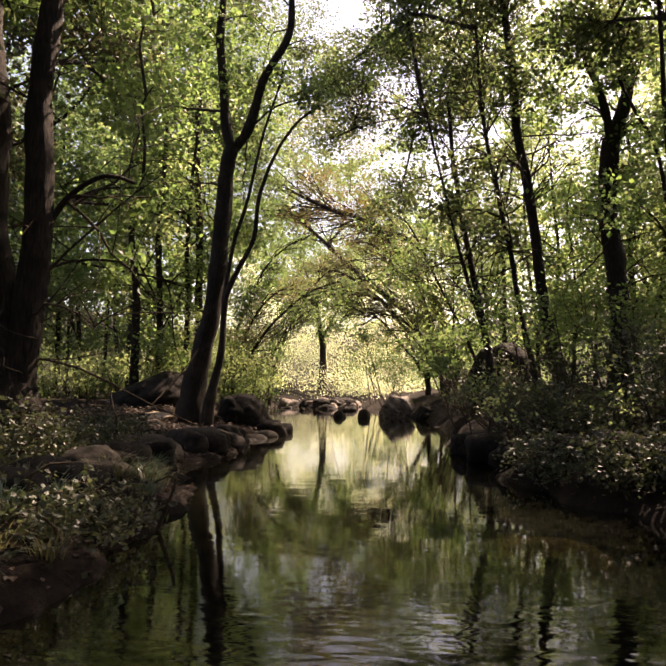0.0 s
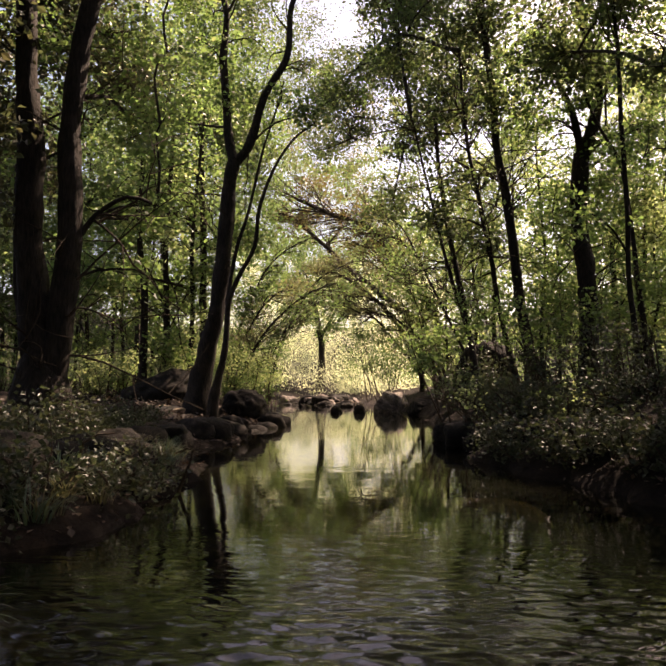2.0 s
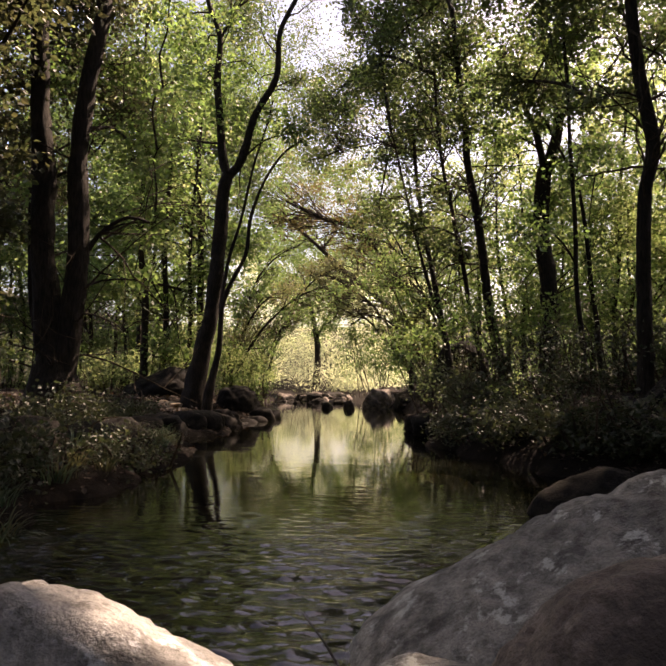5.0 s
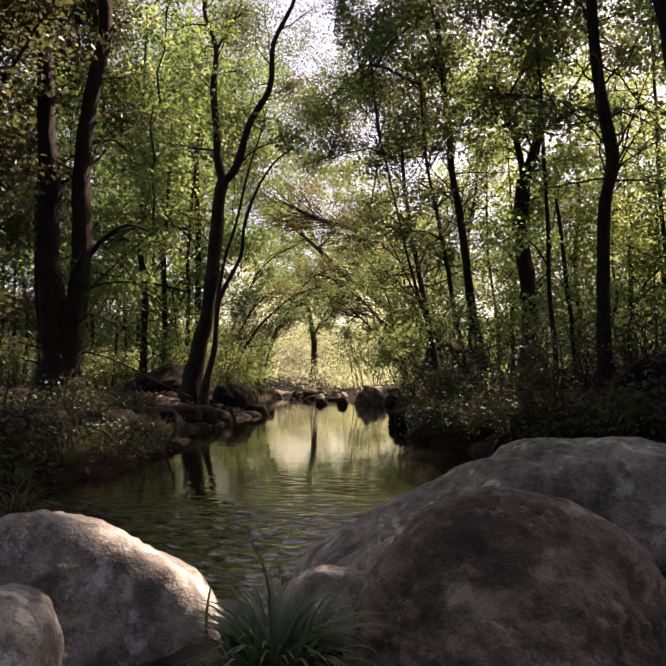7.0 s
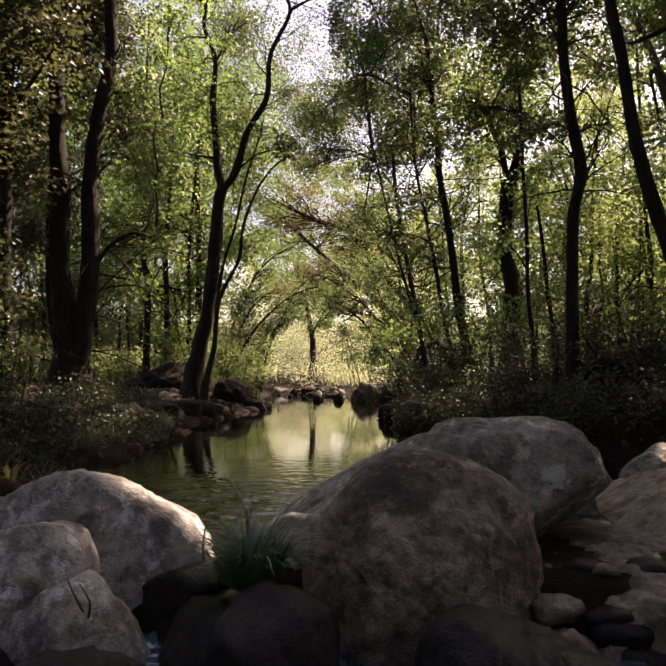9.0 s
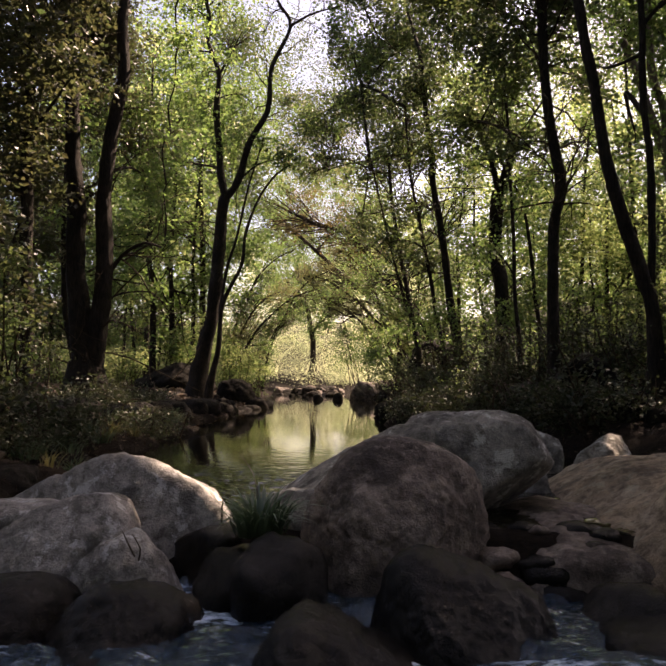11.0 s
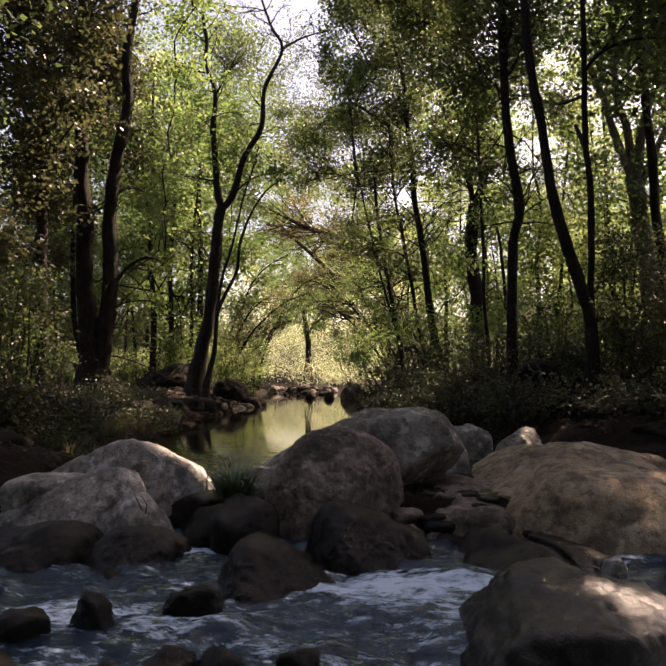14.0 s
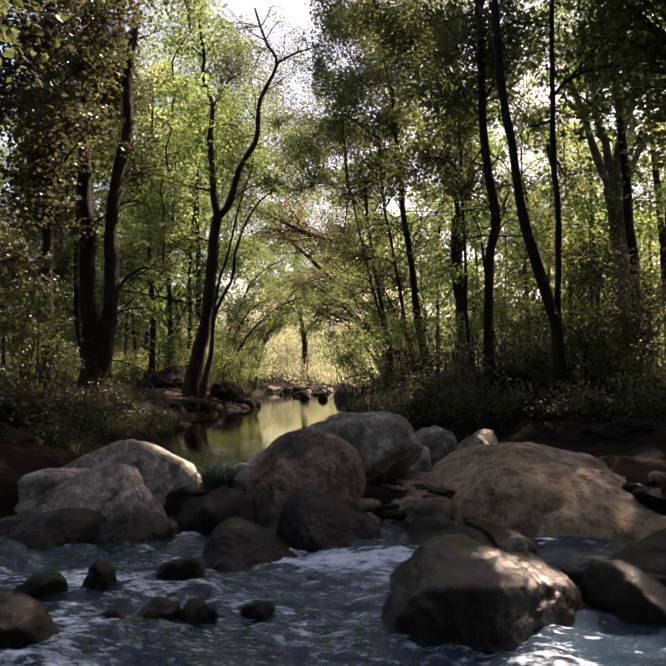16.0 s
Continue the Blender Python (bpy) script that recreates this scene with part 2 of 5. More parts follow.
def smooth_path(pts, step=0.15):
    """A Catmull-Rom curve through the points, and how far along it each sample lies (0 to 1)."""
    p = np.asarray(pts, float)
    q = np.vstack([2 * p[0] - p[1], p, 2 * p[-1] - p[-2]])
    out = []
    for i in range(1, len(q) - 2):
        n = max(2, int(np.linalg.norm(q[i + 1] - q[i]) / step))
        t = np.linspace(0, 1, n, endpoint=False)[:, None]
        a, b, c, d = q[i - 1], q[i], q[i + 1], q[i + 2]
        out.append(0.5 * (2 * b + (c - a) * t + (2 * a - 5 * b + 4 * c - d) * t ** 2 + (3 * b - a - 3 * c + d) * t ** 3))
    return np.vstack(out + [p[-1:]])


def tube(path, r, sides, rough=0.0, seed=0.0):
    """Rings round a path; r is an array of radii. Returns verts and quads."""
    n = len(path)
    tang = np.gradient(path, axis=0)
    tang /= np.linalg.norm(tang, axis=1)[:, None] + 1e-9
    ref = np.array([0.31, 0.9, 0.05])
    u = np.cross(tang, ref)
    u /= np.linalg.norm(u, axis=1)[:, None] + 1e-9
    v = np.cross(tang, u)
    ang = np.linspace(0, 2 * np.pi, sides, endpoint=False)
    ring = u[:, None] * np.cos(ang)[None, :, None] + v[:, None] * np.sin(ang)[None, :, None]
    rad = np.repeat(np.asarray(r, float)[:, None], sides, 1)
    if rough:
        flat = (path[:, None] + ring * 0.15).reshape(-1, 3)
        rad = rad * (1 + rough * fbm(flat * np.array([7, 7, 2.5]) + seed, 3).reshape(n, sides))
    verts = (path[:, None] + ring * rad[..., None]).reshape(-1, 3)
    i, j = np.meshgrid(np.arange(n - 1), np.arange(sides), indexing="ij")
    a, b = i * sides + j, i * sides + (j + 1) % sides
    return verts, np.stack([a, b, b + sides, a + sides], -1).reshape(-1, 4)


def joined(parts):
    vs, fs, at = [], [], 0
    for v, f in parts:
        vs.append(v), fs.append(f + at)
        at += len(v)
    return np.vstack(vs), np.vstack(fs)


def leaf_mesh(rng, where, size, up=0.5):
    """One folded leaf at every place."""
    n = len(where)
    axis = rng.normal(size=(n, 3)) * [1, 1, 0.55] + [0, 0, -0.25]
    axis /= np.linalg.norm(axis, axis=1)[:, None]
    nor = rng.normal(size=(n, 3)) + [0, 0, up]
    side = np.cross(nor, axis)
    side /= np.linalg.norm(side, axis=1)[:, None] + 1e-9
    nor = np.cross(axis, side)
    s = (size * rng.uniform(0.55, 1.25, n))[:, None]
    base, tip = where, where + axis * s
    mid = where + axis * s * 0.45 + nor * s * 0.10
    v = np.stack([base, mid + side * s * 0.36, tip, mid - side * s * 0.36], 1).reshape(-1, 3)
    k = np.arange(n)[:, None] * 4
    return v, np.concatenate([k + [0, 2, 1], k + [0, 3, 2]], 1).reshape(-1, 3)


def in_ball(rng, n):
    d = rng.normal(size=(n, 3))
    d /= np.linalg.norm(d, axis=1)[:, None]
    return d * (rng.uniform(0, 1, n) ** 0.45)[:, None]


# gaps in the canopy through which the sun reaches single stones and banks: place and radius
SILL_GAPS = [(-0.28, -0.86, 0.42, 0.11), (-0.05, -0.8, 0.36, 0.2), (0.1, -0.8, 0.28, 0.22), (0.27, -0.82, 0.19, 0.18), (-0.47, -0.92, 0.43, 0.07), (-0.72, -0.95, 0.31, 0.05), (-1.0, -0.95, 0.16, 0.06), (0.14, -1.7, 0.04, 0.09), (3.35, 1.2, 0.42, 0.14), (3.4, 1.1, 0.3, 0.12), (2.5, 0.6, 0.25, 0.08), (1.68, 2.7, 0.12, 0.12), (1.85, 2.75, 0.24, 0.1), (2.16, 2.8, 0.36, 0.07), (4.0, 0.3, 0.27, 0.12), (4.35, 0.1, 0.24, 0.13), (4.7, -0.1, 0.14, 0.12), (5.1, -0.3, 0.0, 0.12), (3.5, 0.0, 0.36, 0.1), (3.9, -1.0, 0.1, 0.08)]
BANK_GAPS = [(-3.2, 2.0, 1.3, 0.28), (-3.4, 2.1, 2.0, 0.22), (-4.2, 13.4, 0.3, 0.4), (-5.5, 13.5, 0.5, 0.35), (-4.6, 12.4, 0.5, 0.5), (-5.0, 12.8, 0.4, 0.6), (-0.35, 22.6, 0.75, 0.35), (3.17, -1.85, -0.2, 0.13), (3.07, -2.81, 0.0, 0.08), (3.1, -3.65, -0.22, 0.25), (3.4, -3.9, -0.22, 0.28), (3.75, -3.95, -0.22, 0.25), (3.0, -4.1, -0.22, 0.2), (2.85, -3.5, 0.1, 0.13), (3.05, -3.4, 0.05, 0.1), (0.42, -2.05, -0.2, 0.07), (1.6, 0.1, 0.66, 0.07)]
SUN_GAPS = SILL_GAPS + BANK_GAPS


def open_to_sun(places):
    """Leaves out those that stand in the gaps."""
    x, y, z = places.T
    aloft = (y > 3) & (y < 26) & (z > 2.0 + 0.5 * y) & (np.abs(x + 0.16 * y - 0.1) < 0.5 + 0.055 * y)
    thin = aloft & (hashed((x * 977).astype(np.int64), (y * 983).astype(np.int64), (z * 991).astype(np.int64)) < 0.85)
    return places[clear_of_sun(places) & ~thin]


def clear_of_sun(places):
    keep = np.ones(len(places), bool)
    way = np.array(sun_from)
    for x, y, z, r in SUN_GAPS:
        v = places - [x, y, z]
        t = v @ way
        keep &= (t < 0.6) | (np.linalg.norm(v - t[:, None] * way, axis=1) > r)
    return keep


def foliage(rng, crown, skeleton, size, cover, flat=0.8):
    """Branchlets from the skeleton to sprays of leaves within the crown's balls. Returns leaf places and branch tubes."""
    places, tubes = [], []
    for x, y, z, r in crown:
        total = max(12, int(cover * math.pi * r * r / (0.45 * size * size)))
        sprays = max(4, int(total / 45))
        c = np.array([x, y, z]) + in_ball(rng, sprays) * [r, r, r * flat]
        for k in range(sprays):
            d = np.linalg.norm(skeleton - c[k], axis=1) + 1.2 * np.maximum(0, skeleton[:, 2] - c[k, 2])
            a = skeleton[int(np.argmin(d + rng.uniform(0, 0.6, len(d))))]
            span = np.linalg.norm(c[k] - a)
            mid = a * 0.5 + c[k] * 0.5 + rng.normal(size=3) * 0.10 * span + [0, 0, 0.08 * span]
            end = c[k] + rng.normal(size=3) * 0.08
            path = smooth_path([a, mid, end], max(0.2, span / 4))
            if span < 7 * max(r, 0.7):
                if not clear_of_sun(path).all():
                    continue
                tubes.append(tube(path, np.linspace(0.006 + 0.0045 * min(span, 4), 0.003, len(path)), 3))
            m = total // sprays
            back = rng.uniform(0, 1, m) ** 1.6
            spread = min(0.55, 0.32 * r + 0.12)
            along = end + (mid - end) * (back * min(1.0, 1.3 * r / (span + 0.01)))[:, None]
            places.append(along + rng.normal(size=(m, 3)) * [spread * 0.5, spread * 0.5, spread * 0.3])
    return open_to_sun(np.vstack(places)), tubes


def twig_tangle(rng, stems, count, length, thick, loose=1.0):
    """Crooked side branches with twigs of their own, sprung from the stems."""
    tubes = []
    share = np.array([len(q) for q in stems], float)
    share /= share.sum()
    for k in range(count):
        stem = stems[int(rng.choice(len(stems), p=share))]
        i = int(rng.integers(0, len(stem) - 1))
        way = stem[min(i + 1, len(stem) - 1)] - stem[i]
        way = way / (np.linalg.norm(way) + 1e-6) * 0.7 + rng.normal(size=3) * np.array([0.75, 0.6, 0.6]) * loose
        way /= np.linalg.norm(way)
        ln = length * rng.uniform(0.35, 1.1)
        turn = rng.normal(size=3) * 0.35
        t = np.linspace(0, 1, 7)[:, None]
        path = stem[i] + way * ln * t + turn * ln * t ** 2 * 0.6 + np.array([0, 0, -0.12]) * ln * t ** 2 + np.cumsum(rng.normal(size=(7, 3)), 0) * 0.025 * ln
        tubes.append(tube(path, np.linspace(thick, thick * 0.3, 7), 5))
        for j in range(5):
            s = path[int(rng.integers(2, 7))]
            w2 = way * 0.6 + rng.normal(size=3) * 0.6 * (0.4 + 0.6 * loose)
            u = np.linspace(0, 1, 4)[:, None]
            sub = s + w2 * ln * 0.4 * u + rng.normal(size=3) * 0.1 * ln * u ** 2
            tubes.append(tube(sub, np.linspace(thick * 0.45, thick * 0.18, 4), 4))
    return tubes


def tree(name, label, stems, crown, leaf, size, cover, seed, bark=BARK, group="", category="tree", twigs=None):
    """A tree: stems are (points, radius at foot, radius at end), the first of them the trunk."""
    rng = np.random.default_rng(seed)
    ob = tagged(root_at(name, stems[0][0][0]), label, category, group)
    skeleton = []
    for k, (pts, r0, r1) in enumerate(stems):
        path = smooth_path(pts)
        t = np.linspace(0, 1, len(path))
        path = path + 0.03 * np.stack([fbm(np.stack([path[:, 2] * 0.8, t * 0 + seed + k, t * 0 + j], 1), 2) for j in (0, 5, 9)], 1) * [1, 1, 0]
        r = r0 + (r1 - r0) * t ** 0.8
        if k == 0:
            r = r * (1 + (0.9 if r0 > 0.3 else 0.5) * np.exp(-(path[:, 2] - path[0, 2]) / (0.7 if r0 > 0.3 else 0.35)))
            path[0, 2] -= 0.35
        child("trunk" if k == 0 else "limb", mesh_of("stem", *tube(path, r, 16 if r0 > 0.08 else 8, 0.17, seed), bark), ob)
        keep = path[int(len(path) * (0.35 if k == 0 else 0.1)):]
        skeleton.append(keep[:: 3])
    for x, y, z, r in crown:
        sk = np.vstack(skeleton)
        c = np.array([x, y, z])
        d = np.linalg.norm(sk - c, axis=1) + 1.5 * np.maximum(0, sk[:, 2] - z + 0.4)
        a = sk[int(np.argmin(d))]
        span = np.linalg.norm(c - a)
        if span > 0.9 * r:
            bend = a * 0.55 + c * 0.45 + rng.normal(size=3) * 0.07 * span + [0, 0, 0.10 * span]
            path = smooth_path([a, bend, c, c + (c - bend) * 0.35 + rng.normal(size=3) * 0.2], 0.2)
            w = 0.012 + 0.011 * min(span, 4.0)
            child("limb", mesh_of("limb", *tube(path, np.linspace(w, 0.008, len(path)), 6, 0.1, seed), bark), ob)
            skeleton.append(path[len(path) // 4:: 2])
    bare = twig_tangle(rng, skeleton[:len(stems)], *twigs) if twigs else []
    if crown:
        places, tubes = foliage(rng, crown, np.vstack(skeleton), size, cover)
        tubes += bare
        tagged(child("crown", mesh_of("leaves", *leaf_mesh(rng, places, size), leaf, False), ob), kind="stuff")
        if tubes:
            tagged(child("branchwork", mesh_of("branches", *joined(tubes), TWIG), ob), kind="stuff")
    return ob


def bush(name, label, foot, crown, leaf, size, cover, seed, group="", category="bush"):
    rng = np.random.default_rng(seed)
    ob = tagged(root_at(name, foot), label, category, group)
    foot = np.array(foot, float)
    sk = []
    for x, y, z, r in crown:
        for k in range(3):
            end = np.array([x, y, z]) + rng.normal(size=3) * r * 0.5
            a = foot + rng.normal(size=3) * [0.15, 0.15, 0]
            path = smooth_path([a - [0, 0, 0.2], a * 0.45 + end * 0.55 + rng.normal(size=3) * 0.1, end], 0.12)
            child("stem", mesh_of("stem", *tube(path, np.linspace(0.022, 0.006, len(path)), 5), TWIG), ob)
            sk.append(path[len(path) // 3:])
    places, tw = foliage(rng, crown, np.vstack(sk), size, cover)
    tagged(child("foliage", mesh_of("leaves", *leaf_mesh(rng, places, size), leaf, False), ob), kind="stuff")
    tagged(child("twig_work", mesh_of("twigs", *joined(tw), TWIG), ob), kind="stuff") if tw else None
    return ob


def sphere_points(level):
    bm = bmesh.new()
    bmesh.ops.create_icosphere(bm, subdivisions=level, radius=1.0)
    v = np.array([p.co[:] for p in bm.verts])
    f = np.array([[q.index for q in g.verts] for g in bm.faces])
    bm.free()
    return v, f


SPHERES = {k: sphere_points(k) for k in (2, 3, 4, 5, 6)}


def boulder(name, label, box, mat, seed, turn=0.0, tilt=(0.0, 0.0), power=2.6, cuts=7, rough=0.07, level=5, category="boulder", group="", planes=(), profile=()):
    """A worn stone within box (x0, x1, y0, y1, z0, z1): a blunt ovoid with worn flats, turned and tilted."""
    rng = np.random.default_rng(seed)
    d, f = SPHERES[level]
    r = (np.abs(d) ** power).sum(1) ** (-1 / power)
    flats = [(rng.normal(size=3), rng.uniform(0.62, 0.95), 30.0) for k in range(cuts)] + [(np.array(q[:3]), min(0.95, q[3] + 0.1), q[4] if len(q) > 4 else 9.0) for q in planes]
    for n, h, soft in flats:
        n = n / np.linalg.norm(n)
        c = np.maximum(d @ n, 1e-3)
        lim = h / c
        r = np.where(lim < r * 1.5, -np.log(np.exp(-soft * r) + np.exp(-soft * np.minimum(lim, 4))) / soft, r)
    pitted = fbm(d * 3.2 + seed * 1.7, 5, 0.55)
    r = r * (1 + rough * 1.2 * fbm(d * 1.3 + seed * 3.1, 3) + rough * 0.55 * pitted - rough * 0.55 * np.maximum(0, 0.12 - np.abs(fbm(d * 1.9 + seed * 5.3, 3))) / 0.12)
    p = d * r[:, None]
    p /= np.abs(p).max(0)
    size = np.array([(box[1] - box[0]) / 2, (box[3] - box[2]) / 2, (box[5] - box[4]) / 2])
    mid = np.array([(box[0] + box[1]) / 2, (box[2] + box[3]) / 2, (box[4] + box[5]) / 2])
    rot = np.array(Euler((radians(tilt[0]), radians(tilt[1]), radians(turn))).to_matrix())
    p = (p * size) @ rot.T
    p = p / np.abs(p).max(0) * size
    if profile:
        u, s = zip(*profile)
        p[:, 2] = (p[:, 2] + size[2]) * np.interp(p[:, 0] / size[0], u, s) - size[2]
        p[:, 2] += (1 - (p[:, 2].max() + size[2]) / (2 * size[2])) * (p[:, 2] + size[2])
    ob = new(name, mesh_of(name, p, f, mat))
    ob.location = mid
    return tagged(ob, label, category, group)


def rock(name, label, outline, crest, front, back, mat, seed, base=-0.6, lean=0.1, fall=1.0, faces=(), keen=38.0, relief=1.0, level=6, slant=0.25, category="boulder", clefts=(), folds=()):
    """A broken, worn stone. outline: its crest line (x, z) from one side to the other, which lies at y = crest; lean and
    fall: how steeply the top drops behind and before the crest; faces: further flats, a normal and a point each; clefts:
    a point, a normal, width, depth and lowest height of a crack; folds: a line in plan whose right side stands a step higher."""
    d, f = SPHERES[level]
    xs, zs = np.array(outline, float).T
    c = np.array([(xs[0] + xs[-1]) / 2, (front + back) / 2, base + 0.42 * (zs.max() - base)])
    cuts = [((0, -1, slant), (c[0], front, base)), ((0, 1, 0.2), (c[0], back, base)), ((0, 0, -1), (c[0], c[1], base))]
    for x0, z0, x1, z1 in zip(xs[:-1], zs[:-1], xs[1:], zs[1:]):
        n = np.array([z0 - z1, x1 - x0]) / math.hypot(x1 - x0, z1 - z0)
        at = ((x0 + x1) / 2, crest, (z0 + z1) / 2)
        cuts += [((n[0], lean, n[1]), at), ((n[0], -fall, n[1]), at)]
    cuts += [(q[:3], q[3:]) for q in faces]
    total = np.zeros(len(d))
    for n, at in cuts:
        n = np.array(n, float) / np.linalg.norm(n)
        h = max(0.04, n @ (np.array(at) - c) + 0.012)
        total += np.exp(-keen * np.minimum(h / np.maximum(d @ n, 1e-3), 6.0))
    p = d * (-np.log(total) / keen)[:, None]
    w = p + seed * 1.31
    lumps = 0.022 * fbm(w * 2.4, 3) + 0.015 * fbm(w * 7.0, 4, 0.6) + 0.007 * fbm(w * 26.0, 3, 0.6)
    crack = 0.014 * np.maximum(0, 0.07 - np.abs(fbm(w * [1.6, 2.2, 3.4] + 9.0, 3))) / 0.07
    p = p + d * (relief * (lumps - crack))[:, None]
    at = p + c
    for x, y, z, nx, ny, nz, wide, deep, low in clefts:
        off = (at - [x, y, z]) @ np.array([nx, ny, nz]) + 0.03 * fbm(w * 5.0, 2)
        p = p - d * (deep * np.exp(-(off / wide) ** 2) / (1 + np.exp((low - at[:, 2]) / 0.025)))[:, None]
    for x0, y0, x1, y1, step, wide in folds:
        run = math.hypot(x1 - x0, y1 - y0)
        ux, uy = (x1 - x0) / run, (y1 - y0) / run
        s = ((at[:, 0] - x0) * ux + (at[:, 1] - y0) * uy) / run
        right = (at[:, 0] - x0) * uy - (at[:, 1] - y0) * ux + 0.09 * fbm(w * 2.7 + 4.0, 3)
        gate = 1 / (1 + np.exp(-np.clip(s, -3, 4) / 0.06)) / (1 + np.exp((np.clip(s, -3, 4) - 1) / 0.06))
        p[:, 2] += step * gate * np.exp(-np.maximum(right, 0) / 0.5) / (1 + np.exp(np.clip(-right / wide, -30, 30))) * (d[:, 2] > -0.1)
    ob = new(name, mesh_of(name, p, f, mat))
    ob.location = c
    return tagged(ob, label, category)


def grass_tuft(name, label, at, blades, length, width, mat, seed, spread=0.12, droop=1.0, lean=(0, 0)):
    rng = np.random.default_rng(seed)
    parts = []
    for k in range(blades):
        a = rng.uniform(0, 2 * np.pi)
        foot = np.array([at[0], at[1], at[2]]) + np.array([math.cos(a), math.sin(a), 0]) * spread * rng.uniform(0, 1)
        out = np.array([math.cos(a) + lean[0] + rng.normal() * 0.4, math.sin(a) + lean[1] + rng.normal() * 0.4, 0])
        out /= np.linalg.norm(out) + 1e-6
        ln = length * rng.uniform(0.55, 1.15)
        t = np.linspace(0, 1, 7)[:, None]
        reach = rng.uniform(0.35, 0.9) * droop
        path = foot + out * ln * reach * t ** 1.4 + np.array([0, 0, 1]) * ln * (t * 0.95 - reach * 0.75 * t ** 2.4)
        side = np.cross(out, [0, 0, 1]) * width
        w = (1 - t ** 2.2) * 0.5 + 0.02
        parts.append((np.stack([path - side * w, path + side * w], 1).reshape(-1, 3), np.array([[2 * i, 2 * i + 1, 2 * i + 3, 2 * i + 2] for i in range(6)])))
    v, f = joined(parts)
    ob = new(name, mesh_of(name, v - np.array(at), f, mat))
    ob.location = at
    return tagged(ob, label, "grass", kind="stuff")

# ---- ground and water ----
LEFT_Y = [-15, -3, -1, 1.4, 2.6, 4.0, 4.7, 7.0, 8.9, 11.0, 12.5, 14.5, 16, 19.8, 24, 30, 36, 45, 80]
LEFT_X = [-2.6, -1.7, -1.5, -1.8, -2.1, -2.05, -2.0, -2.6, -3.1, -2.9, -3.3, -3.1, -3.5, -4.3, -5.2, -6.2, -6.6, -8, -14]
RIGHT_Y = [-15, -3, -1, 0.5, 2.0, 3.0, 4.4, 6.0, 8.0, 11.5, 18.8, 21, 23, 28, 36, 45, 80]
RIGHT_X = [7, 6.2, 4.1, 3.9, 3.4, 3.2, 2.5, 1.7, 1.15, 0.95, 0.9, 0.6, 0.3, -1.2, -3.0, -5.0, -11]


def ground_height(x, y):
    xl, xr = np.interp(y, LEFT_Y, LEFT_X), np.interp(y, RIGHT_Y, RIGHT_X)
    p = np.stack([x * 0.9, y * 0.9, x * 0], -1).reshape(-1, 3)
    n1 = fbm(p, 4).reshape(x.shape)
    n2 = fbm(p * 4.3, 3).reshape(x.shape)
    d = np.maximum(xl - x, x - xr) + 0.22 * n1 + 0.06 * n2
    out = np.maximum(d, 0)
    steep = np.where(x > xr, 0.50 - 0.32 * np.clip((4.0 - y) / 1.5, 0, 1), 0.28)
    bank = 0.04 + steep * (1 - np.exp(-out / 0.7)) + np.where(x > xr, 0.08, 0.05) * np.minimum(out, 6) + 0.035 * np.maximum(out - 6, 0) + (0.12 * n1 + 0.05 * n2) * np.minimum(1, out)
    bed = -0.55 * (1 - np.exp(np.minimum(d, 0) / 0.7)) + 0.05 * n1 + 0.03 * n2
    low = np.clip((-1.2 - y) / 0.5, 0, 1)
    bed = bed * (1 - low) + low * (-0.46 + 0.07 * n1 + 0.04 * n2)
    sill = np.exp(-((y + 0.95) / 0.42) ** 2)
    bed = bed * (1 - sill) + sill * (0.0 + 0.05 * n1)
    bed = bed + np.maximum(0, y - 33) * 0.085
    hill = 0.32 * np.clip(y - 58, 0, 40) * (1 - 0.97 * np.exp(-((x + 0.14 * y) / (8 + 0.34 * np.maximum(y, 0))) ** 2)) + 0.22 * np.clip(np.abs(x + 3) - 24, 0, 40) * np.clip((75 - y) / 20, 0, 1)
    return np.where(d > 0, np.maximum(bank, bed), bed) + hill


def axis_of(lo, fine_lo, fine_hi, hi, step):
    inner = np.arange(fine_lo, fine_hi, step)
    grow = lambda a, b: a + (b - a) * np.linspace(0, 1, 26)[1:] ** 2.6
    return np.concatenate([grow(fine_lo, lo)[::-1], inner, grow(fine_hi, hi)])


gx, gy = axis_of(-420, -8, 8.5, 420, 0.11), axis_of(-300, -9, 24, 900, 0.13)
X, Y = np.meshgrid(gx, gy)
Z = ground_height(X, Y)
rows_, cols_ = X.shape
ii, jj = np.meshgrid(np.arange(rows_ - 1), np.arange(cols_ - 1), indexing="ij")
q = ii * cols_ + jj
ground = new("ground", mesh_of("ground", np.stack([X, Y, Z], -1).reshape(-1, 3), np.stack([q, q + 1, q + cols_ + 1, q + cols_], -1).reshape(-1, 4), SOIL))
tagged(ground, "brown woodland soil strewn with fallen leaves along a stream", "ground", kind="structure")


def sheet(name, xs, ys, height, mat):
    a, b = np.meshgrid(xs, ys)
    z = height(a, b)
    i, j = np.meshgrid(np.arange(len(ys) - 1), np.arange(len(xs) - 1), indexing="ij")
    k = i * len(xs) + j
    me = mesh_of(name, np.stack([a, b, z], -1).reshape(-1, 3), np.stack([k, k + 1, k + len(xs) + 1, k + len(xs)], -1).reshape(-1, 4), mat)
    return new(name, me), a, b, z


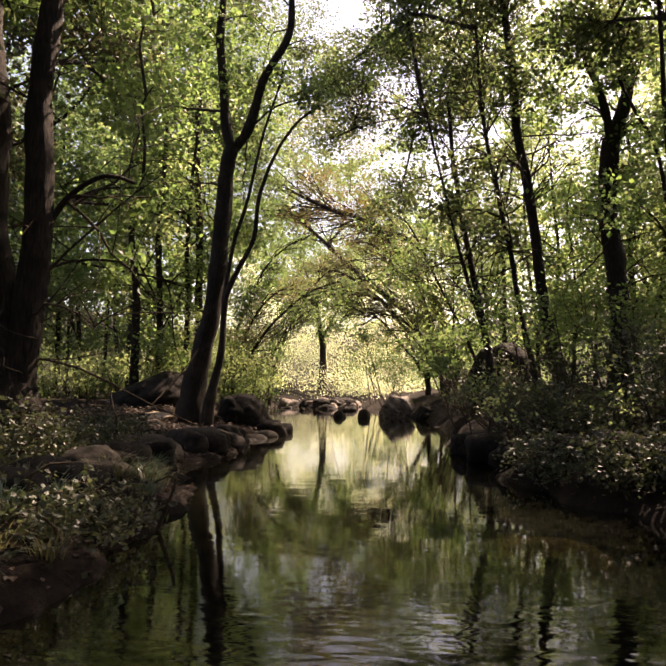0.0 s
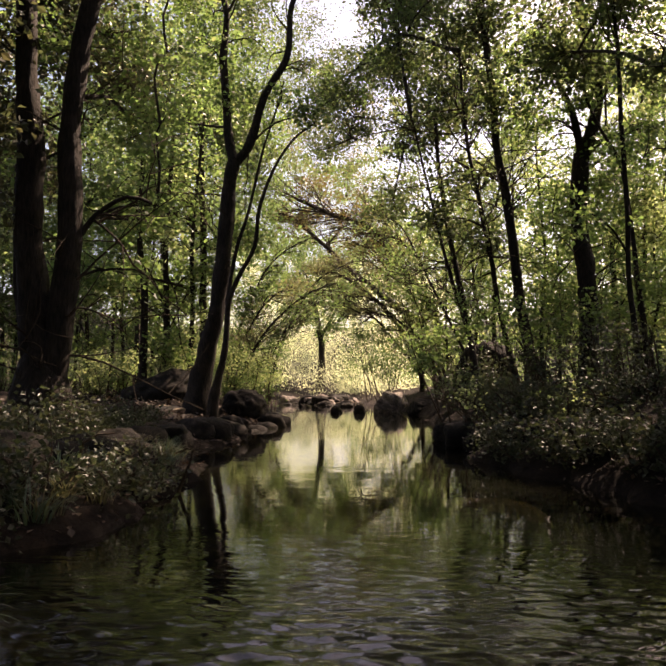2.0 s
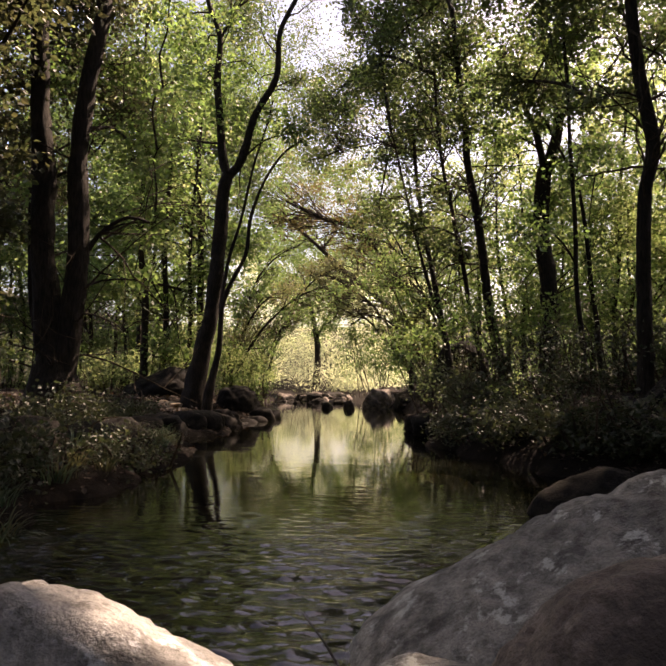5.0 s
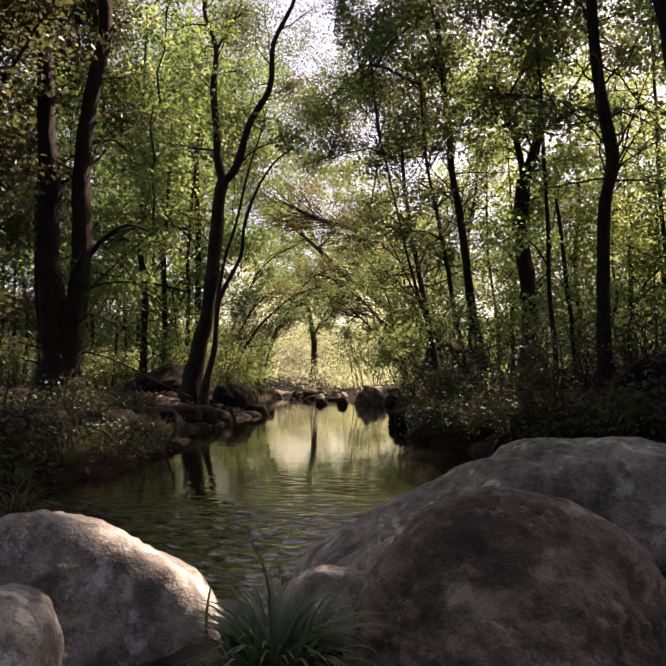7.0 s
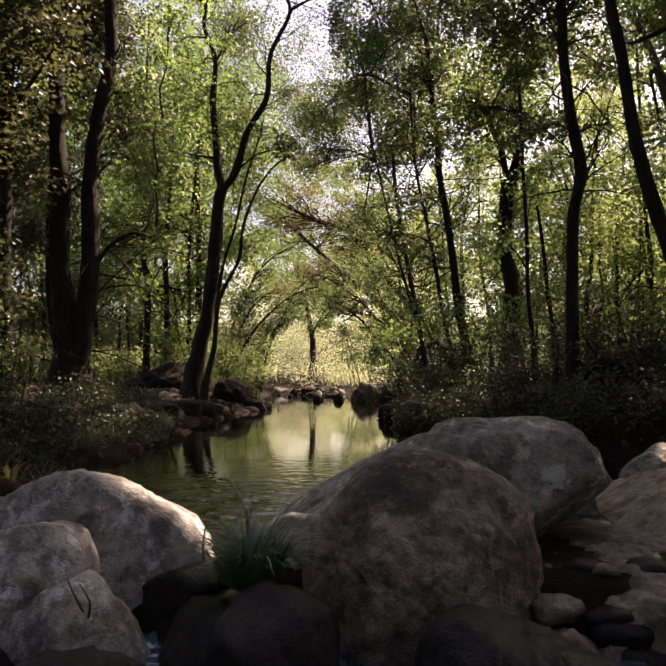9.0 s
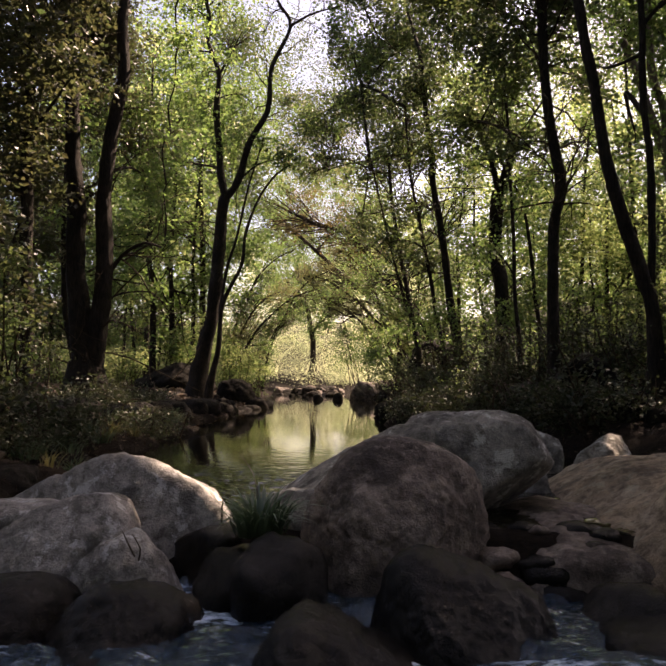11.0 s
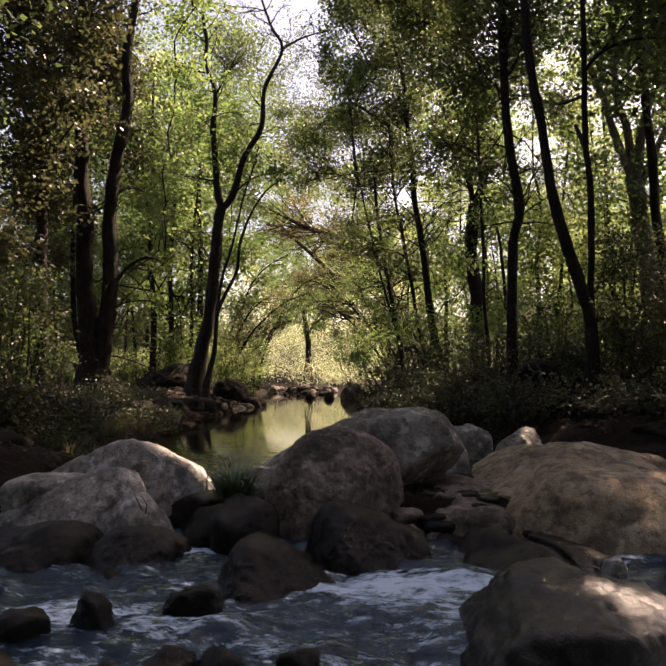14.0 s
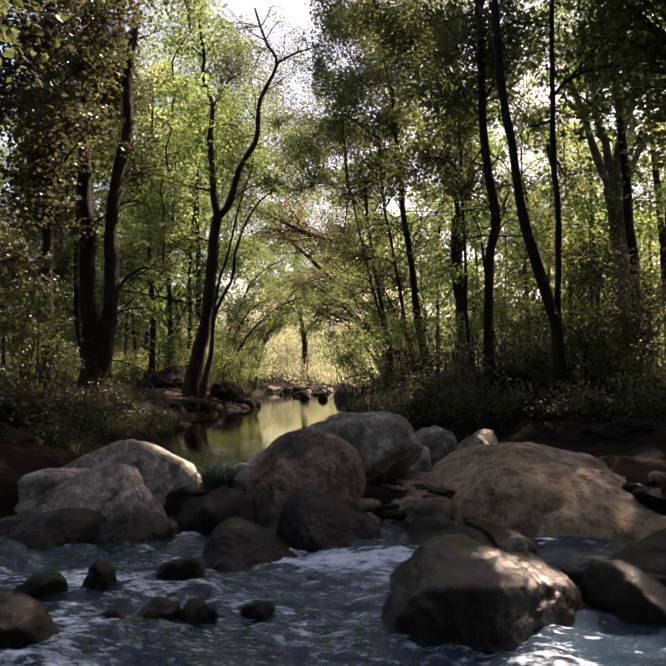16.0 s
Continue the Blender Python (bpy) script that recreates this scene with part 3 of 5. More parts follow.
def ripples(a, b):
    """Low long-crested ripples near the outlet that die away towards the head of the pool."""
    near = 1 / (1 + np.exp((b - 1.8) / 0.4))
    gust = np.clip(0.85 + 0.8 * fbm(np.stack([a * 0.8, b * 0.9, a * 0 + 3], -1).reshape(-1, 3), 2).reshape(a.shape), 0.35, 1.4)
    swell = fbm(np.stack([a * 8.0 + b * 1.5, b * 19.0, a * 0], -1).reshape(-1, 3), 1).reshape(a.shape)
    fine = fbm(np.stack([a * 18.0 - b * 3.0, b * 38.0, a * 0 + 7], -1).reshape(-1, 3), 1).reshape(a.shape)
    return (0.6 * swell + 0.3 * fine) * (0.0003 + 0.0165 * near * gust)


pool, *_ = sheet("pool_water", np.concatenate([np.arange(-8, -2.6, 0.08), np.arange(-2.6, 4.6, 0.028)]), np.concatenate([np.arange(-0.92, 3.6, 0.011), np.arange(3.6, 8, 0.05), np.arange(8, 42, 0.2)]), ripples, POOL)
tagged(pool, "still olive-brown stream pool mirroring the trees", "water", kind="structure")


def torrent(a, b):
    p = np.stack([a * 2.6, b * 4.6, a * 0], -1).reshape(-1, 3)
    chop = fbm(p, 5, 0.62).reshape(a.shape)
    chute = np.exp(-((a - 2.0) / 0.55) ** 2 - ((b + 2.55) / 0.45) ** 2)
    return -0.22 + 0.04 * chop + 0.07 * chute - 0.02 * np.maximum(0, -3.5 - b)


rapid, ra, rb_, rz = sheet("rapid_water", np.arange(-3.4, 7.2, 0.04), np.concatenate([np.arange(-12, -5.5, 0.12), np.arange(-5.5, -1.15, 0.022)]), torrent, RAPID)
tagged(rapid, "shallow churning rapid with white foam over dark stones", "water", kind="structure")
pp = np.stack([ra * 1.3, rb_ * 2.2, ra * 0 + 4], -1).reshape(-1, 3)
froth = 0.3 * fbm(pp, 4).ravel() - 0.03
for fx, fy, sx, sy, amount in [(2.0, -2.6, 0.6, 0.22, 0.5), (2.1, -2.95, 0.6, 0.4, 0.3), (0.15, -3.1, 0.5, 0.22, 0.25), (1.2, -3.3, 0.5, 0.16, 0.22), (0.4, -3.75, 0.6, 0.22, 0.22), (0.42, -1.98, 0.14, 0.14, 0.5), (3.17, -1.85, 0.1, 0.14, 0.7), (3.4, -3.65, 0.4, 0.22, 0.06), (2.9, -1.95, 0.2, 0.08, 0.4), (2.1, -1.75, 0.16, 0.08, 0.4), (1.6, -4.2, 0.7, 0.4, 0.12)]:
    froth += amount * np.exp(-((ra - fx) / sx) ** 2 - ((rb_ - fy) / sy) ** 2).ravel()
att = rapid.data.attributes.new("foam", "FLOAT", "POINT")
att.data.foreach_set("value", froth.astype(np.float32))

# ---- boulders of the sill ----
rock("boulder", "broad pale granite boulder with a sunlit rim", [(-1.34, -0.4), (-1.14, 0.05), (-0.92, 0.22), (-0.67, 0.345), (-0.47, 0.43), (-0.3, 0.43), (-0.11, 0.4), (0.08, 0.305), (0.29, 0.2), (0.44, -0.12)], -1.0, -1.55, -0.6, ROCK_PALE, 11, -0.5, 0.16, 1.8, [(0.3, -0.95, 0.15, 0.12, -1.25, 0.1)], 46.0)
rock("boulder", "low sandy boulder leaning on a larger one", [(-1.4, -0.45), (-1.16, -0.08), (-0.95, 0.04), (-0.66, 0.155), (-0.24, 0.25), (-0.13, 0.19), (-0.05, 0.05), (0.0, -0.3)], -1.42, -2.05, -0.95, ROCK_PALE, 23, -0.55, 0.12, 1.0)
boulder("boulder", "small rounded boulder beside the pale granite", (-1.25, -0.5, -1.5, -1.05, -0.2, 0.2), ROCK_PALE, 5, 20, level=4)
rock("boulder", "pointed pale stone above the rapid", [(-0.55, -0.4), (-0.27, -0.05), (0.02, 0.115), (0.12, 0.05), (0.25, -0.12), (0.32, -0.45)], -1.62, -2.1, -1.35, ROCK_PALE, 31, -0.5, 0.1, 1.1, [(0.75, -0.35, 0.6, 0.14, -1.7, 0.0)], level=5)
rock("boulder", "dark wet boulder at the rapid's edge", [(-0.2, -0.5), (-0.12, -0.2), (0.0, -0.09), (0.15, -0.035), (0.36, -0.055), (0.5, -0.12), (0.58, -0.45)], -2.15, -2.6, -1.8, ROCK_WET_SHADE, 42, -0.55, 0.15, 0.6)
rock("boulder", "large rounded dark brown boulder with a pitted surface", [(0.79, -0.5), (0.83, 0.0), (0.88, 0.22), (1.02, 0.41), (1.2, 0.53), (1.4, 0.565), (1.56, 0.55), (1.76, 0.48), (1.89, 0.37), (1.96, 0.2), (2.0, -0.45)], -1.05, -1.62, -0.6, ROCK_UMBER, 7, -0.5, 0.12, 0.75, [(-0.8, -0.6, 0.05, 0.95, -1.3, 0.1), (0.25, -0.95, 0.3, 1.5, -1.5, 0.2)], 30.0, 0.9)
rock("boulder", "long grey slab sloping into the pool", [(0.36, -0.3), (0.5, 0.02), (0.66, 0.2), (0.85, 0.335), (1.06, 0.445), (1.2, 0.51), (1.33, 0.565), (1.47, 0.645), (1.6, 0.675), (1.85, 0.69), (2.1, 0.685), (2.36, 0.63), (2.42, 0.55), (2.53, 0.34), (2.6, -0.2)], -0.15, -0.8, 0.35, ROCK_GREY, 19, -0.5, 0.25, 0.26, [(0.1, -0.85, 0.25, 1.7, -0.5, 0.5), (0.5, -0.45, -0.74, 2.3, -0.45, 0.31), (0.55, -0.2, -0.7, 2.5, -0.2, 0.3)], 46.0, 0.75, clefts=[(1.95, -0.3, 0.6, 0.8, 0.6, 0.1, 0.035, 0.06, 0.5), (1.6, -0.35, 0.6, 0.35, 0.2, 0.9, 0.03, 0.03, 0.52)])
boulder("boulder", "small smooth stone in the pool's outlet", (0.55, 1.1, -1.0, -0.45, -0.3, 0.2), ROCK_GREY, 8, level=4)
rock("boulder", "dark wet boulder with a mossy top", [(1.24, -0.5), (1.33, -0.12), (1.42, 0.09), (1.53, 0.175), (1.77, 0.1), (1.96, 0.04), (2.11, -0.05), (2.24, -0.45)], -2.05, -2.5, -1.7, ROCK_WET_SHADE, 15, -0.5, 0.15, 0.7, [(-0.7, -0.6, 0.3, 1.38, -2.2, 0.0)])
rock("boulder", "dark wedge-shaped boulder in the rapid", [(0.82, -0.5), (0.9, -0.14), (0.98, -0.02), (1.1, 0.065), (1.24, 0.055), (1.42, -0.09), (1.64, -0.18), (1.8, -0.45)], -2.6, -3.05, -2.2, ROCK_WET_SHADE, 27, -0.5, 0.12, 0.55, [(0.35, -0.8, 0.4, 1.3, -2.85, -0.08)])
# Stones in the dark gaps take the near-black colour for their shade.
boulder("boulder", "upright stone below the sedge, coloured dark for its shade", (0.62, 1.12, -2.0, -1.5, -0.5, 0.14), ROCK_WET_SHADE, 34, 5, level=4)
boulder("boulder", "dark stone wedged between boulders", (0.28, 0.8, -1.85, -1.2, -0.45, 0.04), ROCK_WET_SHADE, 36, 5, (0, -18), level=4)
boulder("boulder", "dark wet stone in the sill", (0.1, 0.62, -1.45, -0.85, -0.35, 0.06), ROCK_WET_SHADE, 38, 15, level=4)
boulder("boulder", "small dark stone in the rapid", (1.02, 1.24, -2.3, -2.0, -0.4, -0.06), ROCK_WET_SHADE, 37, level=3)
boulder("boulder", "sunlit pale stone on a brown slab", (2.9, 3.47, 0.9, 1.5, -0.2, 0.43), ROCK_GREY, 44, 0, (0, 8), 2.5, 9, 0.11)
boulder("boulder", "grey stone with a pale crown", (2.38, 2.98, 1.5, 2.15, -0.2, 0.41), ROCK_GREY, 48, level=4)
boulder("boulder", "small pale upright stone", (2.36, 2.63, 0.45, 0.75, -0.2, 0.26), ROCK_PALE, 50, level=4)
rock("boulder", "broad brown slab rising from the rapid", [(2.15, -0.6), (2.44, -0.12), (2.72, 0.11), (2.92, 0.19), (3.25, 0.345), (3.55, 0.36), (3.75, 0.3), (4.05, 0.27), (4.4, 0.265), (4.8, 0.2), (5.3, 0.08), (5.9, -0.1), (6.3, -0.5)], 0.05, -1.85, 1.3, ROCK_BROWN, 62, -0.6, 0.05, 0.12, [(-0.35, -0.75, 0.55, 2.75, -1.2, -0.05), (0.1, -0.62, 0.8, 3.6, -1.55, 0.02)], 24.0, 1.5, folds=[(2.5, -1.9, 3.05, -0.75, 0.10, 0.03), (3.0, -0.85, 3.6, 0.1, 0.10, 0.035), (4.5, -1.15, 2.95, -1.5, 0.045, 0.03), (3.3, -0.45, 3.42, 0.7, 0.06, 0.03), (5.4, 0.05, 3.95, -0.4, 0.07, 0.025), (3.9, -1.0, 3.7, -0.2, 0.05, 0.04), (5.0, -0.75, 4.2, -0.95, 0.06, 0.03)])

rock("boulder", "flat brown stone under the slab", [(1.95, -0.4), (2.1, -0.02), (2.35, 0.07), (2.65, 0.05), (2.95, -0.05), (3.1, -0.4)], -0.3, -1.4, 0.3, ROCK_UMBER, 66, -0.45, 0.1, 0.1, (), 24.0, 1.4, 5)
rock("boulder", "low wet ledge at the slab's foot", [(2.3, -0.5), (2.42, -0.07), (2.7, -0.02), (2.87, -0.07), (3.0, -0.035), (3.3, -0.01), (3.6, -0.04), (3.85, -0.1), (4.1, -0.5)], -2.1, -2.55, -1.5, ROCK_WET_SHADE, 70, -0.6, 0.05, 0.35, keen=34.0, relief=1.6, clefts=[(2.88, -2.1, -0.1, 0.9, 0.3, 0.0, 0.04, 0.08, -0.4), (3.45, -2.2, -0.1, 0.9, -0.4, 0.0, 0.03, 0.06, -0.4)])
boulder("boulder", "dark stone at the slab's foot", (3.75, 4.75, -2.75, -1.75, -0.5, 0.0), ROCK_WET_SHADE, 71, level=4)
boulder("boulder", "low wet stone at the slab's foot", (2.3, 2.95, -2.1, -1.45, -0.5, -0.07), ROCK_WET_SHADE, 73, level=4)
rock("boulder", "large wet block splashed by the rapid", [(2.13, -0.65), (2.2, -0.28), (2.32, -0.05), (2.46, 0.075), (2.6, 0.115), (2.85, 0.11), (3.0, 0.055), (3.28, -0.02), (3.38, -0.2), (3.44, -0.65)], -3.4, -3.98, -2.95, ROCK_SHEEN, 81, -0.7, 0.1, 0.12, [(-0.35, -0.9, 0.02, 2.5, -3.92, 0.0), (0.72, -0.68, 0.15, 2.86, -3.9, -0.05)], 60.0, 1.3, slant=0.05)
rock("boulder", "dark wet boulder below the sandy one", [(-1.4, -0.5), (-1.2, -0.2), (-0.83, -0.075), (-0.4, -0.015), (-0.17, -0.08), (-0.02, -0.4)], -2.1, -2.55, -1.7, ROCK_WET_SHADE, 89, -0.6, 0.15, 0.6)
boulder("boulder", "wet shoulder of rock in the rapid", (3.3, 3.9, -3.6, -3.0, -0.5, 0.05), ROCK_WET_SHADE, 83, level=4)
boulder("boulder", "dark rounded stone in the rapid", (4.42, 5.05, -3.95, -3.3, -0.5, 0.06), ROCK_WET_SHADE, 86, level=4)
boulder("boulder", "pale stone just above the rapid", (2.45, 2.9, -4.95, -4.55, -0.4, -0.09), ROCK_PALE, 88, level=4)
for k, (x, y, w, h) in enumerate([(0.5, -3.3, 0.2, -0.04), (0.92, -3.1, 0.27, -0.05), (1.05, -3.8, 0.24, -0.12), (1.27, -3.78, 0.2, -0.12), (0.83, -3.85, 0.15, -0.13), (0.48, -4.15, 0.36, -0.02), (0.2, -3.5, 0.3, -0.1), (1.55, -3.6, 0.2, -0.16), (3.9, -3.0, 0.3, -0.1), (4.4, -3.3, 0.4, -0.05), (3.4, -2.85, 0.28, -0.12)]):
    boulder("rapid_stone", "small dark stone breaking the rapid's surface", (x - w * 0.62, x + w * 0.62, y - w * 0.5, y + w * 0.5, -0.36, h), ROCK_WET_SHADE, 100 + k, k * 37, (0, 0), 3.2, 9, 0.12, 4, "stone", "stones in the rapid")
cob = np.random.default_rng(64)
for k in range(110):
    x, y = cob.uniform(-1.3, 4.6), cob.uniform(-2.3, -0.3)
    if k > 70:
        x, y = cob.uniform(2.0, 2.9), cob.uniform(-1.9, 0.4)
    w = cob.uniform(0.05, 0.17)
    g = float(ground_height(np.array([[x]]), np.array([[y]]))[0, 0])
    boulder("cobble", "small wet cobble between the boulders", (x - w, x + w, y - w * 0.8, y + w * 0.8, g - w * 0.7, g + w * 0.5), ROCK_WET_SHADE if k % 5 else ROCK_UMBER, 1200 + k, k * 29, (0, 0), 3.6, 9, 0.12, 3, "stone", "cobbles between the boulders")
stones = np.random.default_rng(65)
for k in range(64):
    y = 1.6 + 14 * ((k * 0.618) % 1)
    x = float(np.interp(y, LEFT_Y, LEFT_X)) - 1.5 * ((k * 0.382) % 1) ** 1.4 + 0.12
    w = stones.uniform(0.16, 0.5)
    g = float(ground_height(np.array([[x]]), np.array([[y]]))[0, 0])
    boulder("bank_stone", "mossy stone on the bank, shade put into its dark colour", (x - w, x + w, y - w * 0.8, y + w * 0.8, g - w * 0.6, g + w * 0.6), ROCK_SHADED, 1400 + k, k * 29, (0, 0), 2.8, 7, 0.1, 3, "stone", "stones on the bank")
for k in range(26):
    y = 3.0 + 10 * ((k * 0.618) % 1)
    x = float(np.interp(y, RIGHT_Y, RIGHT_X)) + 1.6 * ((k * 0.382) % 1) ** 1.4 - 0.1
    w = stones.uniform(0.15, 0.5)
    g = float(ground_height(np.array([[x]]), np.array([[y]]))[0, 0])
    boulder("bank_stone", "mossy stone on the bank, shade put into its dark colour", (x - w, x + w, y - w * 0.8, y + w * 0.8, g - w * 0.6, g + w * 0.6), ROCK_SHADED, 1450 + k, k * 29, (0, 0), 2.8, 7, 0.1, 3, "stone", "stones on the bank")

# Boulders set over bare bank, coloured for the black shade there.
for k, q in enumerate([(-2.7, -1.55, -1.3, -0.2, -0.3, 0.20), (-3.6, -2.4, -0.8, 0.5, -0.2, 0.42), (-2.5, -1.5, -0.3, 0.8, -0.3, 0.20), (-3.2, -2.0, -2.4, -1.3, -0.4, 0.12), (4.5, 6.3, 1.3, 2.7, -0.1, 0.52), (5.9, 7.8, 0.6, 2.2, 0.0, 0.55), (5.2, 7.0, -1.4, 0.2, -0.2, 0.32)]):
    boulder("bank_boulder", "dark shaded boulder beside the rapid", q, ROCK_SHADED, 1600 + k, 15 * k, (0, 0), 2.8, 7, 0.1, 5)

# ---- rocks of the pool and its banks ----
rock("pool_rock", "dark rock in the pool with a sunlit flank", [(1.5, -0.4), (1.6, 0.0), (1.72, 0.17), (1.98, 0.31), (2.16, 0.375), (2.4, 0.32), (2.7, 0.16), (3.0, -0.3)], 2.6, 2.1, 3.4, ROCK_SHADED, 120, -0.5, 0.3, 0.6, level=5)
boulder("pool_rock", "drowned sandy slab just under the pool's surface", (0.25, 1.5, 4.7, 5.7, -0.5, -0.05), ROCK_BROWN, 122, 0, (0, 2), 2.6, 5)
boulder("pool_rock", "dark rock with a sunlit top at the pool's edge", (-1.02, 0.2, 21.9, 23.2, -0.3, 0.76), ROCK_UMBER, 124, 0, (0, 8), 2.8, 10, 0.12)
boulder("pool_rock", "brown rock at the pool's edge", (0.05, 1.05, 20.6, 21.8, -0.2, 0.55), ROCK_SHADED, 126, 0, (0, 0), 2.8, 10, 0.12)
boulder("stepping_stone", "small dark stone standing in the pool", (-1.7, -1.26, 22.2, 22.7, -0.3, 0.30), ROCK_SHADED, 128, level=3, category="stone")
boulder("stepping_stone", "low dark stone standing in the pool", (-2.5, -2.08, 22.2, 22.7, -0.3, 0.24), ROCK_SHADED, 129, level=3, category="stone")
boulder("bank_boulder", "large dark boulder on the bank", (-7.55, -5.45, 15.8, 17.6, 0.1, 1.45), ROCK_SHADED, 131, 0, (0, -6), 2.6, 6)
boulder("bank_boulder", "dark earthy boulder jutting into the pool", (-4.4, -3.18, 14.4, 15.8, -0.4, 0.92), ROCK_SHADED, 133, 0, (0, 0), 3.0, 6, 0.1)
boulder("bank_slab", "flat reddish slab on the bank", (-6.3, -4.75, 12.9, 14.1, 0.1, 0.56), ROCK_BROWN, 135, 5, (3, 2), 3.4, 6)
boulder("bank_boulder", "dark block at the water's edge", (-5.3, -4.5, 9.6, 10.5, -0.2, 0.66), ROCK_SHADED, 137, 12, (0, 0), 3.0, 7)
boulder("bank_boulder", "dark rock below the twin-stemmed tree", (-4.6, -3.6, 8.2, 9.2, -0.2, 0.45), ROCK_SHADED, 138, 12, (0, 0), 2.6, 7, level=4)
boulder("bank_boulder", "shaded boulder among the bushes", (3.6, 4.75, 5.6, 6.8, 0.2, 1.34), ROCK_SHADED, 139, 0, (0, 0), 2.4, 6)
boulder("bank_boulder", "long shaded rock on the bank", (4.3, 6.3, 2.6, 3.9, 0.1, 0.72), ROCK_SHADED, 141, -6, (0, 0), 2.6, 6)
boulder("bank_boulder", "dark undercut rock at the water", (1.5, 3.0, 7.2, 8.6, -0.2, 0.62), ROCK_SHADED, 143, 10)
boulder("bank_boulder", "tall dark rock among the bushes of the bank", (1.25, 2.95, 15.7, 17.2, -0.1, 2.15), ROCK_SHADED, 145, 10, (0, 6), 2.4, 7)
boulder("bank_boulder", "dark rock below the wood's trunks", (4.35, 5.7, 7.2, 8.3, 0.2, 1.42), ROCK_SHADED, 147, 20, (0, 0), 2.4, 7)
far = np.random.default_rng(9)
for k in range(34):
    x, y, w = far.uniform(-5.7, -2.2), far.uniform(27.5, 34.0), far.uniform(0.35, 1.3)
    g = 0.02 + max(0.0, (y - 33)) * 0.07
    if k >= 24:
        x, y, w = far.uniform(-4.9, -2.6), far.uniform(30.5, 32.5), far.uniform(0.7, 1.3)
        g = 0.25
    boulder("stream_stone", "sunlit reddish stone at the head of the pool", (x - w / 2, x + w / 2, y - w * 0.4, y + w * 0.4, g - 0.5, g + w * far.uniform(0.12, 0.36)), ROCK_SHADED if k % 3 else ROCK_UMBER, 150 + k, k * 50, (0, 0), 4.0, 10, 0.16, level=4, category="stone", group="stones at the head of the pool")

# ---- trees ----
CROWN_L1 = [(-5.5, 8.5, 6.2, 0.8), (-4.4, 9.2, 5.4, 0.99), (-3.9, 9.0, 3.6, 0.55), (-4.8, 9.0, 4.0, 0.65), (-4.9, 9.6, 7.0, 0.82), (-5.5, 8.0, 4.1, 0.64), (-6.1, 8.0, 6.8, 1.0), (-4.4, 9.5, 5.2, 1.03), (-4.7, 8.6, 3.7, 0.64), (-4.5, 10.0, 7.2, 0.98)]
CROWN_L0 = [(-5.5, 5.5, 7.0, 1.2), (-6.6, 10.5, 10.6, 1.78), (-5.2, 5.0, 4.8, 0.92), (-7.1, 10.5, 4.9, 1.11), (-5.1, 5.2, 2.4, 0.74), (-5.0, 5.6, 5.9, 0.97), (-5.6, 5.2, 8.1, 0.94), (-6.2, 10.5, 9.2, 1.34)]
CROWN_R1 = [(3.3, 9.0, 9.6, 1.12), (2.8, 11.0, 8.9, 1.14), (4.4, 7.6, 7.6, 0.75), (1.6, 11.0, 11.0, 1.14), (3.5, 8.5, 7.5, 1.09), (4.1, 7.0, 8.5, 1.16), (2.3, 12.0, 10.6, 1.33), (3.8, 8.0, 5.4, 0.67), (2.9, 11.0, 7.1, 1.03), (3.4, 10.0, 9.3, 0.95), (3.9, 10.0, 7.6, 0.84), (4.8, 9.0, 9.1, 0.89), (2.8, 12.0, 10.9, 1.06), (3.2, 11.0, 6.7, 0.78), (5.8, 12.0, 8.3, 0.88), (5.1, 12.0, 9.1, 0.68)]
CROWN_R9 = [(5.5, 6.3, 6.9, 0.68), (6.4, 6.0, 8.0, 0.83), (6.5, 7.5, 6.7, 0.74), (5.0, 6.0, 7.6, 1.0), (6.1, 6.5, 8.1, 1.12), (4.8, 7.0, 6.4, 0.81), (5.9, 8.5, 5.6, 0.89), (6.9, 6.5, 7.5, 0.95)]
CROWN_A = [(-4.8, 14.0, 13.0, 1.33), (-4.9, 14.6, 9.0, 1.4), (-5.9, 15.0, 7.7, 1.32), (-1.2, 14.0, 11.9, 0.5), (-2.0, 13.7, 7.2, 0.6), (-5.5, 14.8, 10.9, 1.1), (-3.6, 14.2, 7.6, 0.8), (-5.3, 14.5, 12.1, 0.95), (-4.7, 15.0, 10.3, 0.9), (-2.6, 14.5, 11.9, 0.5), (-3.5, 14.4, 9.4, 0.5)]
CROWN_RC_NEAR = [(-0.3, 18.0, 14.7, 1.26), (1.1, 17.0, 12.3, 1.21), (-0.9, 19.0, 10.9, 0.9), (0.5, 18.0, 10.1, 1.26), (-2.4, 23.0, 11.6, 0.85), (1.4, 17.0, 8.5, 1.21), (-0.9, 17.0, 12.7, 0.99), (0.4, 16.0, 11.0, 1.07), (-2.4, 20.0, 10.6, 0.91), (-0.2, 18.0, 10.1, 1.25), (1.6, 14.5, 10.8, 1.11), (-1.8, 19.0, 10.2, 1.4), (-1.1, 18.0, 8.2, 1.03), (0.3, 16.0, 9.7, 1.3), (0.2, 17.0, 7.7, 1.26)]
